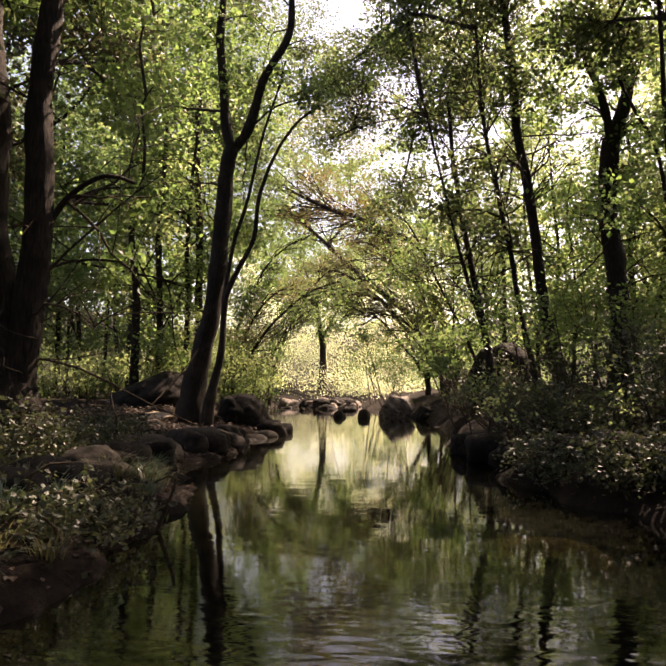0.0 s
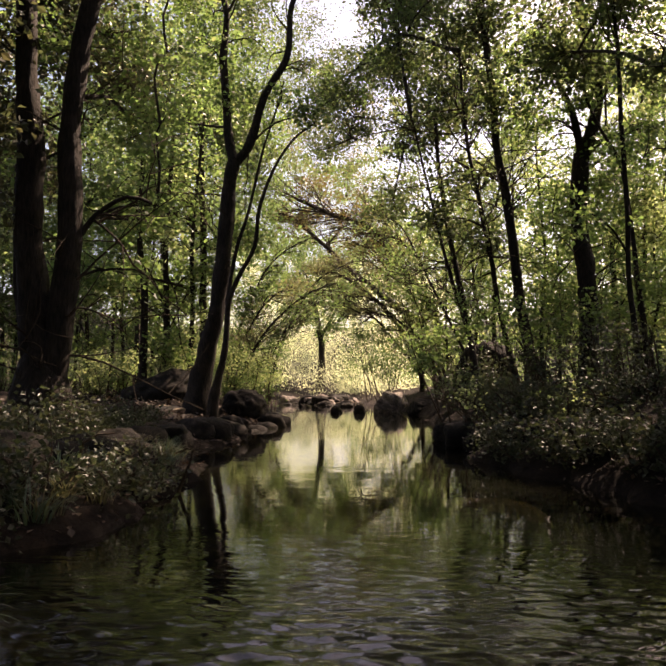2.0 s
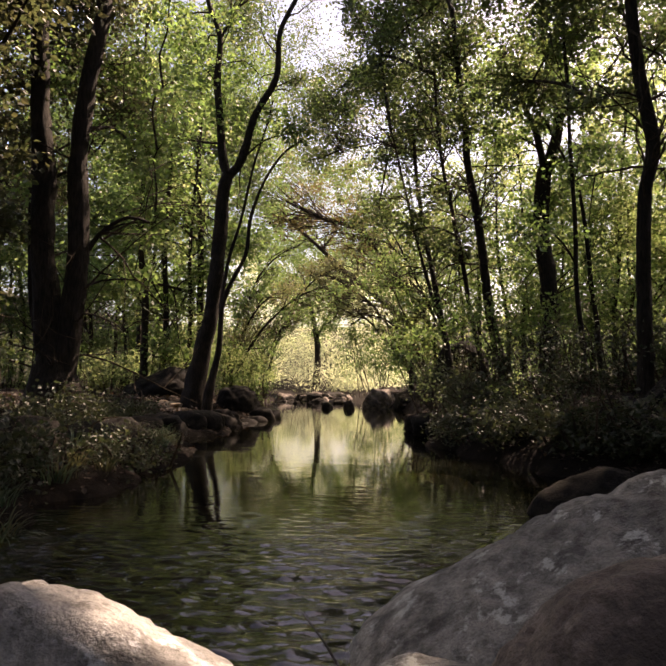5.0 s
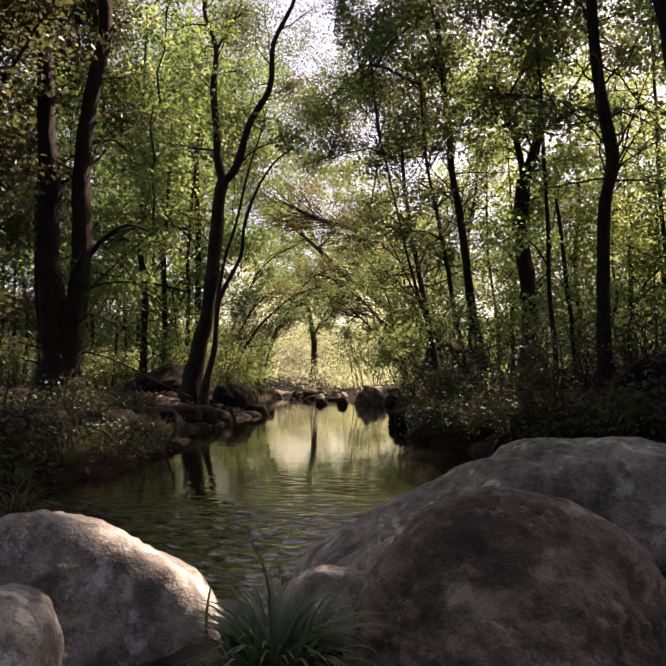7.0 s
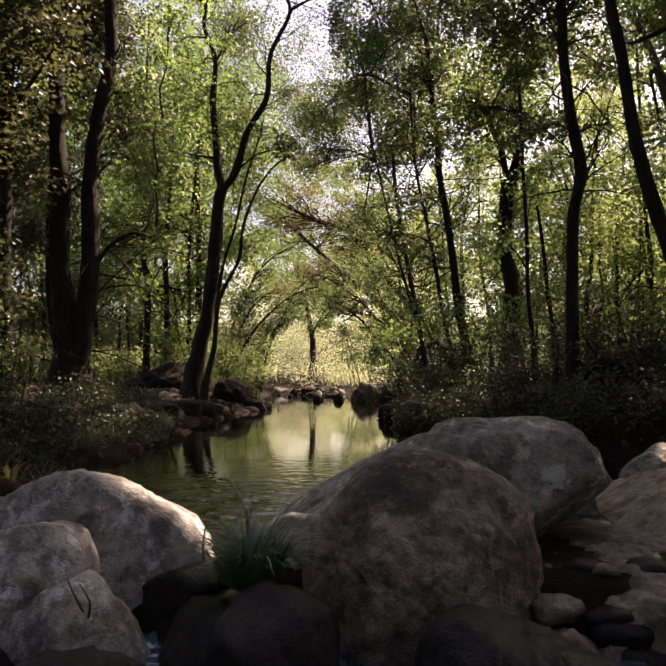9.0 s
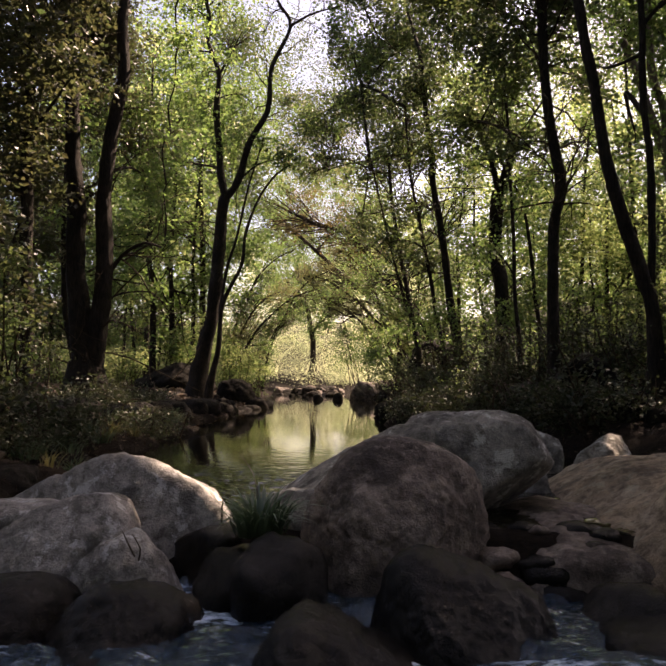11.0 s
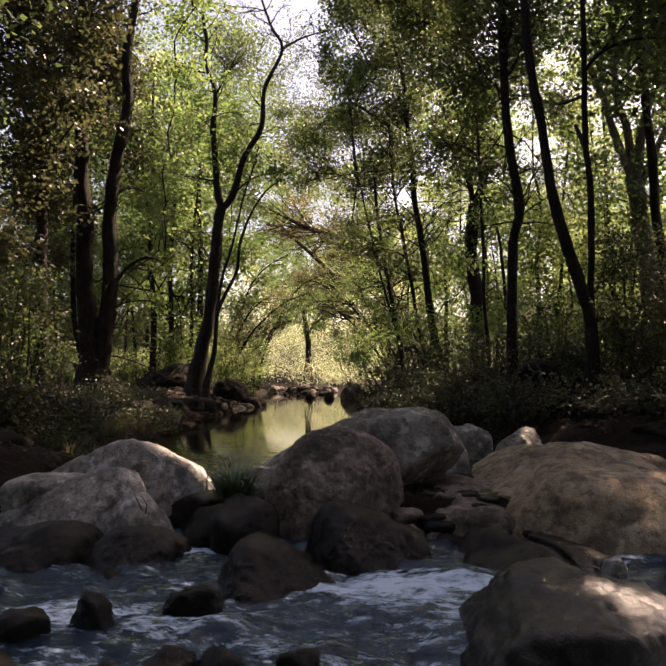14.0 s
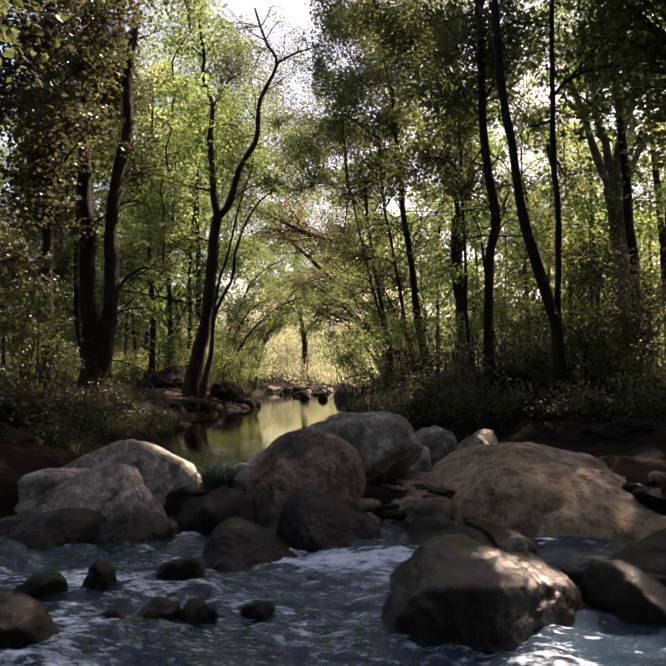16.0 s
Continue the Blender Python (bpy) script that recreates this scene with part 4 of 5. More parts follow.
CROWN_RC_HIGH = [(-2.6, 21.0, 8.9, 0.77), (1.1, 15.0, 7.9, 1.12), (-0.2, 19.0, 6.6, 1.14), (-3.3, 22.0, 12.4, 0.66), (-0.9, 17.0, 12.1, 1.04), (0.3, 17.0, 11.3, 0.97), (1.3, 16.5, 11.7, 1.14), (0.1, 18.0, 10.0, 1.02), (1.8, 16.0, 10.0, 0.99), (-1.3, 20.0, 9.3, 1.04), (-0.1, 15.0, 12.9, 0.96), (-0.2, 21.0, 11.4, 1.22), (-0.7, 18.0, 11.8, 0.74), (-1.0, 20.0, 10.1, 0.68)]
CROWN_RC = CROWN_RC_NEAR + CROWN_RC_HIGH
CROWN_UL = [(-8.8, 18.0, 4.2, 1.33), (-7.5, 20.0, 4.1, 1.47), (-7.9, 21.0, 8.1, 1.95), (-7.7, 24.0, 11.9, 1.74), (-9.7, 23.0, 2.9, 1.06), (-5.8, 25.0, 4.6, 1.56), (-9.1, 16.0, 4.3, 1.19), (-7.0, 27.0, 7.3, 1.59), (-9.1, 19.0, 6.4, 1.52)]
CROWN_UB = [(-4.7, 19.5, 1.6, 0.91), (-4.2, 20.5, 1.2, 0.48), (-7.7, 15.0, 1.4, 0.56), (-7.2, 20.0, 1.9, 0.6), (-9.0, 21.0, 1.8, 0.7)]
CROWN_FL = [(-11.0, 28.0, 16.1, 3.11), (-14.5, 30.0, 13.6, 3.32), (-8.1, 31.0, 13.7, 2.62), (-16.2, 28.0, 12.9, 3.11), (-10.4, 33.0, 10.4, 3.21), (-14.0, 32.0, 5.4, 3.12), (-7.9, 36.0, 12.6, 2.09), (-8.2, 33.0, 18.4, 2.36), (-16.9, 28.0, 6.9, 2.74), (-9.4, 30.0, 3.3, 2.15)]
CROWN_FC_LOW = [(-7.5, 44.0, 8.0, 2.83), (-4.5, 46.0, 7.6, 2.95), (-2.1, 40.0, 4.2, 1.8), (-7.3, 40.0, 3.7, 1.55), (-6.2, 50.0, 5.6, 2.56), (-9.4, 46.0, 10.1, 2.36), (-2.3, 45.0, 9.8, 2.6), (-6.8, 55.0, 11.8, 2.11), (-0.6, 42.0, 6.5, 2.7), (-6.3, 42.0, 2.7, 1.35), (-3.4, 43.0, 2.5, 1.38), (-1.5, 38.0, 1.6, 1.1), (-7.3, 36.0, 2.0, 1.05), (-8.2, 50.0, 12.2, 2.4), (-6.0, 54.0, 14.4, 2.41), (-3.2, 50.0, 14.7, 2.4)]
CROWN_FC_WIDE = [(-9.8, 48.0, 13.7, 2.31), (-1.6, 50.0, 12.0, 2.56), (-6.3, 46.0, 14.7, 1.77), (-4.6, 54.0, 11.6, 2.76), (-8.5, 52.0, 7.2, 2.33), (-4.5, 46.0, 15.5, 1.77), (-7.8, 44.0, 15.6, 1.7), (-9.7, 41.0, 4.6, 1.58), (-11.0, 43.0, 6.2, 1.93), (-9.5, 47.0, 6.6, 1.81), (-8.2, 38.0, 3.1, 1.1), (-6.5, 33.0, 1.3, 0.81), (-1.7, 32.0, 1.3, 0.87), (-4.7, 38.0, 1.4, 1.23), (-3.0, 35.0, 1.5, 0.86), (-5.9, 36.0, 1.5, 0.81)]
CROWN_FC = CROWN_FC_LOW + CROWN_FC_WIDE
CROWN_AR = [(-3.8, 31.0, 9.9, 1.81), (-2.1, 30.0, 8.4, 1.56), (-0.6, 31.0, 7.1, 1.81), (-5.4, 33.0, 9.4, 1.28)]
CROWN_R5 = [(1.7, 13.5, 9.0, 1.21), (1.4, 14.5, 5.8, 0.89), (2.1, 13.0, 7.1, 0.9)]
CROWN_R6 = [(0.8, 15.0, 4.9, 0.87), (1.8, 14.0, 4.3, 0.77)]
CROWN_R2 = [(3.3, 13.0, 8.0, 1.17), (4.3, 13.0, 7.7, 1.08), (3.0, 13.5, 6.6, 0.74), (4.4, 13.0, 5.3, 0.81), (3.2, 13.5, 4.5, 0.84), (4.8, 12.5, 6.1, 0.78)]
CROWN_R3 = [(3.7, 10.0, 7.5, 0.89), (4.0, 10.3, 5.1, 0.73), (3.2, 10.0, 3.8, 0.62)]
CROWN_R10 = [(8.6, 13.0, 7.9, 1.39), (9.4, 13.0, 9.8, 1.39), (7.7, 13.5, 5.9, 1.3), (9.1, 12.5, 5.9, 1.24)]
CROWN_RB = [(0.2, 19.0, 4.4, 1.14), (0.6, 15.0, 2.1, 0.87), (1.6, 13.0, 2.5, 0.9), (2.7, 12.0, 2.3, 0.92), (4.0, 12.0, 2.3, 0.92), (4.8, 12.0, 3.1, 0.83), (3.8, 14.0, 3.7, 0.86), (0.5, 12.0, 1.2, 0.5), (-0.0, 17.0, 1.8, 0.69)]
CROWN_RD = [(5.6, 5.2, 1.5, 0.8), (6.3, 5.6, 2.4, 0.9), (6.0, 6.2, 3.2, 0.8), (6.6, 5.8, 1.2, 0.9), (5.2, 6.8, 1.6, 0.7), (4.6, 8.2, 1.5, 0.7), (1.0, 10.0, 1.0, 0.5), (1.8, 9.5, 0.8, 0.61), (2.5, 9.0, 0.9, 0.71), (3.3, 8.5, 0.9, 0.68), (4.4, 8.0, 1.0, 0.61), (5.1, 7.5, 1.1, 0.73), (5.8, 5.8, 1.6, 0.9), (6.5, 5.2, 2.0, 1.02), (6.3, 4.6, 0.9, 0.89), (6.2, 6.5, 3.1, 0.86), (5.1, 6.5, 0.9, 0.69), (4.1, 8.0, 0.9, 0.67)]
CROWN_RS = [(0.9, 8.3, 0.8, 0.24), (1.2, 8.2, 0.9, 0.21), (1.7, 7.5, 0.3, 0.19), (2.4, 8.0, 0.9, 0.23), (2.6, 6.5, 0.4, 0.25), (2.0, 6.5, 0.4, 0.17), (5.8, 4.2, 0.9, 0.36)]
CROWN_FR = [(1.0, 30.0, 7.7, 2.35), (3.7, 28.0, 9.8, 2.38), (6.3, 28.0, 6.1, 2.56), (8.6, 27.0, 6.2, 2.47), (3.8, 29.0, 5.2, 2.46), (6.0, 30.0, 15.2, 2.15), (9.7, 27.0, 14.1, 2.3), (2.0, 32.0, 17.6, 2.08), (9.7, 26.0, 9.0, 1.88), (7.8, 24.0, 6.5, 2.34), (10.9, 24.0, 6.0, 2.73), (6.1, 26.0, 9.4, 2.08), (12.4, 22.0, 6.0, 2.01), (9.6, 26.0, 12.4, 1.66)]
CROWN_GB = [(-5.2, 20.5, 0.9, 0.7), (-4.7, 21.5, 0.7, 0.55), (-5.4, 21.0, 1.9, 0.8), (-4.9, 23.0, 1.2, 0.6), (-6.0, 23.0, 2.6, 0.93), (-4.9, 22.0, 1.4, 0.69), (-5.3, 26.0, 3.2, 0.85), (-5.7, 21.0, 1.2, 0.63), (-6.0, 25.0, 4.1, 1.0), (-1.8, 29.0, 3.0, 0.87), (-0.9, 27.0, 1.7, 0.74), (-2.6, 31.0, 5.1, 1.1), (-0.6, 28.0, 3.1, 0.9)]
CROWN_LG = [(-7.1, 12.0, 1.5, 0.5), (-4.4, 5.0, 1.3, 0.5), (-4.4, 4.0, 0.9, 0.42)]


# Extra crown balls; the topmost hang out of view to block sun.
def high(*balls):
    return list(balls)


# Leaf masses added above the view to keep sun off the stream.
ROOF = [(-7.5 + 2.3 * i + 0.5 * (j % 2), 0.9 + 2.1 * j, max(10.4, 6.6 + 0.57 * (0.6 + 2.1 * j)) + 0.4 * ((i * 7 + j * 3) % 3), 1.65) for i in range(8) for j in range(1, 6) if not (j == 1 and 1 < i < 6) and not (j >= 2 and i in (2, 3))]
ROOF_A, ROOF_B = [q for q in ROOF if q[0] < 1], [q for q in ROOF if q[0] >= 1]

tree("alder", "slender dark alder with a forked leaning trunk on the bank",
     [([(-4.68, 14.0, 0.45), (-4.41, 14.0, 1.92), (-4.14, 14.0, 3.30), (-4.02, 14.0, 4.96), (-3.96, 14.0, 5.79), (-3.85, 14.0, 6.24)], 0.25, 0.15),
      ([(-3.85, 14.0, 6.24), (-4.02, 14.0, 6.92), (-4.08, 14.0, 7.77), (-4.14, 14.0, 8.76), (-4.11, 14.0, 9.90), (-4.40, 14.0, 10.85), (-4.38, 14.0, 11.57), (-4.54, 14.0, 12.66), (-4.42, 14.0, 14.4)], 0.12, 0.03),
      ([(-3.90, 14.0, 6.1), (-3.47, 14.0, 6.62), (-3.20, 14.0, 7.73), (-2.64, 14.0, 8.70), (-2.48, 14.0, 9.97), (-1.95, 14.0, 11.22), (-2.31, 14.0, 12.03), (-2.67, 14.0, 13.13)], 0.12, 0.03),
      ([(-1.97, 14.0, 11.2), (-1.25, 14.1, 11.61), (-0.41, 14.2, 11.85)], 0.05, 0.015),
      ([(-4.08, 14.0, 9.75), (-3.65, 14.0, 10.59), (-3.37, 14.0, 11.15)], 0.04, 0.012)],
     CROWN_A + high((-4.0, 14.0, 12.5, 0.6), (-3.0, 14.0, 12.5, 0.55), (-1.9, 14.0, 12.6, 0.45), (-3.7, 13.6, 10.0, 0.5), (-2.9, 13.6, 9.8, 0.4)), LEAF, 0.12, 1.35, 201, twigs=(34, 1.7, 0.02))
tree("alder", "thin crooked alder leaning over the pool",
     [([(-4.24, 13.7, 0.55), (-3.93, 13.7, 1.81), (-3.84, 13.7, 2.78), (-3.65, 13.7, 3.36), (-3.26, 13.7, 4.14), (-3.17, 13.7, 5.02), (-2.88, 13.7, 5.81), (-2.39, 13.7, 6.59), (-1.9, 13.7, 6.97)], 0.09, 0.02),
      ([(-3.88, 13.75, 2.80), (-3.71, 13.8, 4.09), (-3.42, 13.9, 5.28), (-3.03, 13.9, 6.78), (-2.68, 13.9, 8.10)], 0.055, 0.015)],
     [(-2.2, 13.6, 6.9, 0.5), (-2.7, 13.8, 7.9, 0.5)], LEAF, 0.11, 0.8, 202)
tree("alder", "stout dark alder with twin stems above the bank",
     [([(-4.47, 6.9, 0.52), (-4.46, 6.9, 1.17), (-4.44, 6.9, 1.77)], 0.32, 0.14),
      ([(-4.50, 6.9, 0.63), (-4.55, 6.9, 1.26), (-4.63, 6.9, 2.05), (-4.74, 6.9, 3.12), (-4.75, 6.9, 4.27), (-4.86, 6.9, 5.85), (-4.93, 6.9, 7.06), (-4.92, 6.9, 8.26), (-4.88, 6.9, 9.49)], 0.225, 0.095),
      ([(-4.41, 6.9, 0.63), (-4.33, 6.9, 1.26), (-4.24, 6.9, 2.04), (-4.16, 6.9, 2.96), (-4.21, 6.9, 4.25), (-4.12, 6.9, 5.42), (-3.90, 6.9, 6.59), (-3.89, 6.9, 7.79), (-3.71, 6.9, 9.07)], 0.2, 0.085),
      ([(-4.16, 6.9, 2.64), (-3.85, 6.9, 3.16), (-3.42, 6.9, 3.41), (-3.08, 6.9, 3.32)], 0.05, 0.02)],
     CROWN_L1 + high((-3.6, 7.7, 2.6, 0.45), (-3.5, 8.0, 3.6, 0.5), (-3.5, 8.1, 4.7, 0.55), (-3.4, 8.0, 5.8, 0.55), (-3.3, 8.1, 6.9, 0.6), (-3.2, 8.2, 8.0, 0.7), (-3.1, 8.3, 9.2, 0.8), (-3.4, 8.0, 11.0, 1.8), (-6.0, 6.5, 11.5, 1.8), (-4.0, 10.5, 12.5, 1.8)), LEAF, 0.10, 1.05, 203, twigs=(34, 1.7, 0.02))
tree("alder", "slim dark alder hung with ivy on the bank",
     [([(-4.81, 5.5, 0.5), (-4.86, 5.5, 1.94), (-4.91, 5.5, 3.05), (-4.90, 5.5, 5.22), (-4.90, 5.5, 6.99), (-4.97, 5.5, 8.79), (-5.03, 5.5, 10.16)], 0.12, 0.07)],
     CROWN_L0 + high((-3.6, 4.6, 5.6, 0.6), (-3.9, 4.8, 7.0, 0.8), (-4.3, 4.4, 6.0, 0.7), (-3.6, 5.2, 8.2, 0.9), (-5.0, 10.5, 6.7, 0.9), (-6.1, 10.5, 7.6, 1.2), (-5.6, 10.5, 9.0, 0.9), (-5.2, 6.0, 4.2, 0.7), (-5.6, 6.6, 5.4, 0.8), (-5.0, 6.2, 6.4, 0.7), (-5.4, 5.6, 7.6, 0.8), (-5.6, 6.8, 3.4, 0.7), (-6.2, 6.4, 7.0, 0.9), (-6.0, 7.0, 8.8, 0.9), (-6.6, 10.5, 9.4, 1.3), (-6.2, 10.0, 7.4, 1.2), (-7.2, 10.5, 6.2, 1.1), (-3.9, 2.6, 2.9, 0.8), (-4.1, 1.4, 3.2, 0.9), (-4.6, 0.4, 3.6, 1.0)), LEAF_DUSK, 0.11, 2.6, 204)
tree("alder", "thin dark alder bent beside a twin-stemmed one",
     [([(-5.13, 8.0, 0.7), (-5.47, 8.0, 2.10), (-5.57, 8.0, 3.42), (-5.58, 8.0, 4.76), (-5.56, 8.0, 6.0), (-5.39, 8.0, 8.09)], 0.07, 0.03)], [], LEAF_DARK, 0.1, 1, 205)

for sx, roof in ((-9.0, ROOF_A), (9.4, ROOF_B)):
    tree("alder", "alder added out of view to keep sun off the stream", [([(sx, 6.4, 0.6), (sx, 6.3, 4.0), (sx * 0.97, 6.2, 8.0), (sx * 0.9, 6.2, 11.0)], 0.24, 0.10)], roof, LEAF_DARK, 0.20, 2.3, 206 + int(sx > 0), group="alders roofing the stream")

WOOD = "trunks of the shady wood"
# Its two high balls are unseen blockers against sun on the boulders.
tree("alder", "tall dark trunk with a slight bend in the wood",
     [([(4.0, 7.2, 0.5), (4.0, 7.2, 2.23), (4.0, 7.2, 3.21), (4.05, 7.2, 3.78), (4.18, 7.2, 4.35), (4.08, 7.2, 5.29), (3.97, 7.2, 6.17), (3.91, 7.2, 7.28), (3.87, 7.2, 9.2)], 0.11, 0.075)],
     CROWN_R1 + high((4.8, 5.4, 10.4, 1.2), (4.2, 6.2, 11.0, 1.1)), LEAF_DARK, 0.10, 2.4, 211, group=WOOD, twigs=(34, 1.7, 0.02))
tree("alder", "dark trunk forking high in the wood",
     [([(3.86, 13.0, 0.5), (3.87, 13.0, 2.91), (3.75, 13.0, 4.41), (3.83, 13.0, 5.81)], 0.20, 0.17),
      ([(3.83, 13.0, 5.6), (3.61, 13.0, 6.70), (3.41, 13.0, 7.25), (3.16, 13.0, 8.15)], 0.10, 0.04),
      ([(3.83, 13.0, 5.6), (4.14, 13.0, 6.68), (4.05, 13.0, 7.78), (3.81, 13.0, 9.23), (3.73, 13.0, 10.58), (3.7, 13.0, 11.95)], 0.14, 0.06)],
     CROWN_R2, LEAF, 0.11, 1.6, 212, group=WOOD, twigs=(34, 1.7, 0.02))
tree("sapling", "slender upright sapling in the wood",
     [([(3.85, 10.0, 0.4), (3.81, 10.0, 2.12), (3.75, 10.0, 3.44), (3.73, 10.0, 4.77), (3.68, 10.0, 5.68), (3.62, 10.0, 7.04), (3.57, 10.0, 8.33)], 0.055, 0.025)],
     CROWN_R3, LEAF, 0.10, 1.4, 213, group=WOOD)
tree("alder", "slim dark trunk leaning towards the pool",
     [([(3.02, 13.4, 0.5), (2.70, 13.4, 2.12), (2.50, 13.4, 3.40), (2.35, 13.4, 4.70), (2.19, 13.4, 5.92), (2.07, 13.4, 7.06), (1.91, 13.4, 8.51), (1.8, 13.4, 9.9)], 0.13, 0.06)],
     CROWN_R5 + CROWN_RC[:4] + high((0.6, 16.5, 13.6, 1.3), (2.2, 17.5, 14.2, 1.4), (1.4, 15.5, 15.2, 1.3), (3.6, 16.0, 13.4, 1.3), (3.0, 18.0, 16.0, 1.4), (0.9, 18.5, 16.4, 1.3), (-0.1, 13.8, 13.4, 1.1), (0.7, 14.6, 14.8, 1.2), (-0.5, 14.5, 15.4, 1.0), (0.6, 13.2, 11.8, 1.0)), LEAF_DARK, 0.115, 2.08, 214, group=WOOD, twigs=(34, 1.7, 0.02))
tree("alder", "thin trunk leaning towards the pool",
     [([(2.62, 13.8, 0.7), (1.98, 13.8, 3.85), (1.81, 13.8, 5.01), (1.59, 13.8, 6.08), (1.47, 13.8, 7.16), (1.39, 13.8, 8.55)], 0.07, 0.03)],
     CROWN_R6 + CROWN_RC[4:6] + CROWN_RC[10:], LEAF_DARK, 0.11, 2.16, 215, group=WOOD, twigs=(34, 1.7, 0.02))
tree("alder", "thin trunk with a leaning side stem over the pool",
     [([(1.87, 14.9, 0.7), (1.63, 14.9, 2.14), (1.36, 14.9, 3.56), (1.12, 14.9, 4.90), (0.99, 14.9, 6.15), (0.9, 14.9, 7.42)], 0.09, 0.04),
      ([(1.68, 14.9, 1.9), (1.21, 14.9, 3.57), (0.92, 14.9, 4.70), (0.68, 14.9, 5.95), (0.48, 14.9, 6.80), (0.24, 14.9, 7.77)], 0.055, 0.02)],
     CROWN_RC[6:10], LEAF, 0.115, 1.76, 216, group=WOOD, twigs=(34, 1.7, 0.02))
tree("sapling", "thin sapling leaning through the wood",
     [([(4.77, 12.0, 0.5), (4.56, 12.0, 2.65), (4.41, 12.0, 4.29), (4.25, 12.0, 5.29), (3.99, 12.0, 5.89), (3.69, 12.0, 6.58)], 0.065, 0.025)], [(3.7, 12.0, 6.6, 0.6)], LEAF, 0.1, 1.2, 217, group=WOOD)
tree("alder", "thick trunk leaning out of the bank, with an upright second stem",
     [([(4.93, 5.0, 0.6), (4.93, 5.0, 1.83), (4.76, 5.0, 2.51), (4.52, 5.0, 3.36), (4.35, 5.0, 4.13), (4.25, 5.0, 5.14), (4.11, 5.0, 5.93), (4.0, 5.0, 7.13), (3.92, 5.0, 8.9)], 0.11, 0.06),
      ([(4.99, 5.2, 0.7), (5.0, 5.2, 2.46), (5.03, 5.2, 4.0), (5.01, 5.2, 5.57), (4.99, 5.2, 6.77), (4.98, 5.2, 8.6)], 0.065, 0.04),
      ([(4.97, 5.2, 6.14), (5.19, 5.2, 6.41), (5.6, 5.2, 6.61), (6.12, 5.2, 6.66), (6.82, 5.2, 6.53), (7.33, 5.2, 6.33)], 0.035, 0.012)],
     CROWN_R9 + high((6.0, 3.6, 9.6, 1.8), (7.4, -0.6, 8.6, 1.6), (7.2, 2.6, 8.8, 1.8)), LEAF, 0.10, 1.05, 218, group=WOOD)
tree("ash_tree", "pale grey tree with a fan of steep stems",
     [([(8.6, 13.0, 1.0), (8.50, 13.0, 4.03), (8.36, 13.0, 5.52), (8.20, 13.0, 6.53)], 0.26, 0.22),
      ([(8.2, 13.0, 6.3), (7.75, 13.0, 7.68), (7.42, 13.0, 8.84), (7.07, 13.0, 9.76)], 0.13, 0.08),
      ([(8.2, 13.0, 6.3), (8.06, 13.0, 7.80), (7.78, 13.0, 8.95), (7.75, 13.0, 10.9)], 0.13, 0.08),
      ([(8.27, 13.0, 6.4), (8.48, 13.0, 8.03), (8.87, 13.0, 9.28), (9.02, 13.0, 10.9)], 0.15, 0.08),
      ([(8.4, 13.0, 6.3), (9.19, 13.0, 8.0), (9.78, 13.0, 8.98)], 0.12, 0.06)],
     CROWN_R10, LEAF, 0.12, 1.1, 219, BARK_PALE)
tree("arching_tree", "bare brown tree arching over the far pool",
     [([(4.04, 38.0, 1.2), (1.19, 38.0, 3.99), (-0.50, 38.0, 5.48), (-1.72, 38.0, 6.49), (-2.96, 38.0, 7.50), (-4.58, 38.0, 9.05), (-5.72, 38.0, 10.09), (-6.49, 38.0, 10.75), (-7.51, 38.0, 11.16)], 0.30, 0.08),
      ([(-4.58, 38.0, 9.05), (-3.95, 38.0, 9.67), (-3.55, 38.0, 10.29)], 0.07, 0.03)],
     [(-6.5, 38.0, 11.2, 1.2)], LEAF_BROWN, 0.2, 0.3, 220, BARK, twigs=(46, 3.4, 0.035, 0.38))
tree("arching_tree", "brown twiggy tree bowed over the pool",
     [([(2.6, 30.0, 0.9), (1.19, 30.0, 4.56), (0.04, 30.0, 6.15), (-0.93, 30.0, 7.76), (-1.52, 30.0, 8.28), (-2.52, 30.0, 8.71), (-3.32, 30.0, 8.93), (-4.94, 30.0, 9.69)], 0.27, 0.07)],
     CROWN_AR, LEAF_BROWN, 0.13, 1.2, 221, BARK, twigs=(60, 3.4, 0.035, 0.38))
bow = np.random.default_rng(29)
for k in range(7):
    x0, y0, z0 = bow.uniform(0.8, 3.2), bow.uniform(25.0, 33.0), bow.uniform(0.9, 1.4)
    x1, z1 = x0 - bow.uniform(3.2, 7.0), bow.uniform(4.6, 8.6)
    arc = [(x0 + (x1 - x0) * t + bow.normal() * 0.12, y0 + bow.normal() * 0.2, z0 + (z1 - z0) * (1 - (1 - t) ** 1.7) - 0.9 * max(0.0, t - 0.75)) for t in (0, 0.15, 0.3, 0.5, 0.7, 0.85, 1.0)]
    fork = [arc[3], (arc[4][0] - 0.2, arc[4][1], arc[4][2] - 0.5), (arc[6][0] + 0.3, arc[6][1], arc[6][2] - 1.2)]
    hang = [(q[0] + bow.normal() * 0.4, q[1] + bow.normal() * 0.5, q[2] + bow.uniform(-0.7, 0.4), bow.uniform(0.5, 0.85)) for q in arc[2:]]
    tree("arching_tree", "slender brown tree bowed over the head of the pool", [(arc, 0.075, 0.02), (fork, 0.04, 0.012)], hang, LEAF_OLIVE, 0.095, 0.75, 1700 + k, BARK, "trees bowed over the pool", twigs=(16, 2.2, 0.018, 0.35))
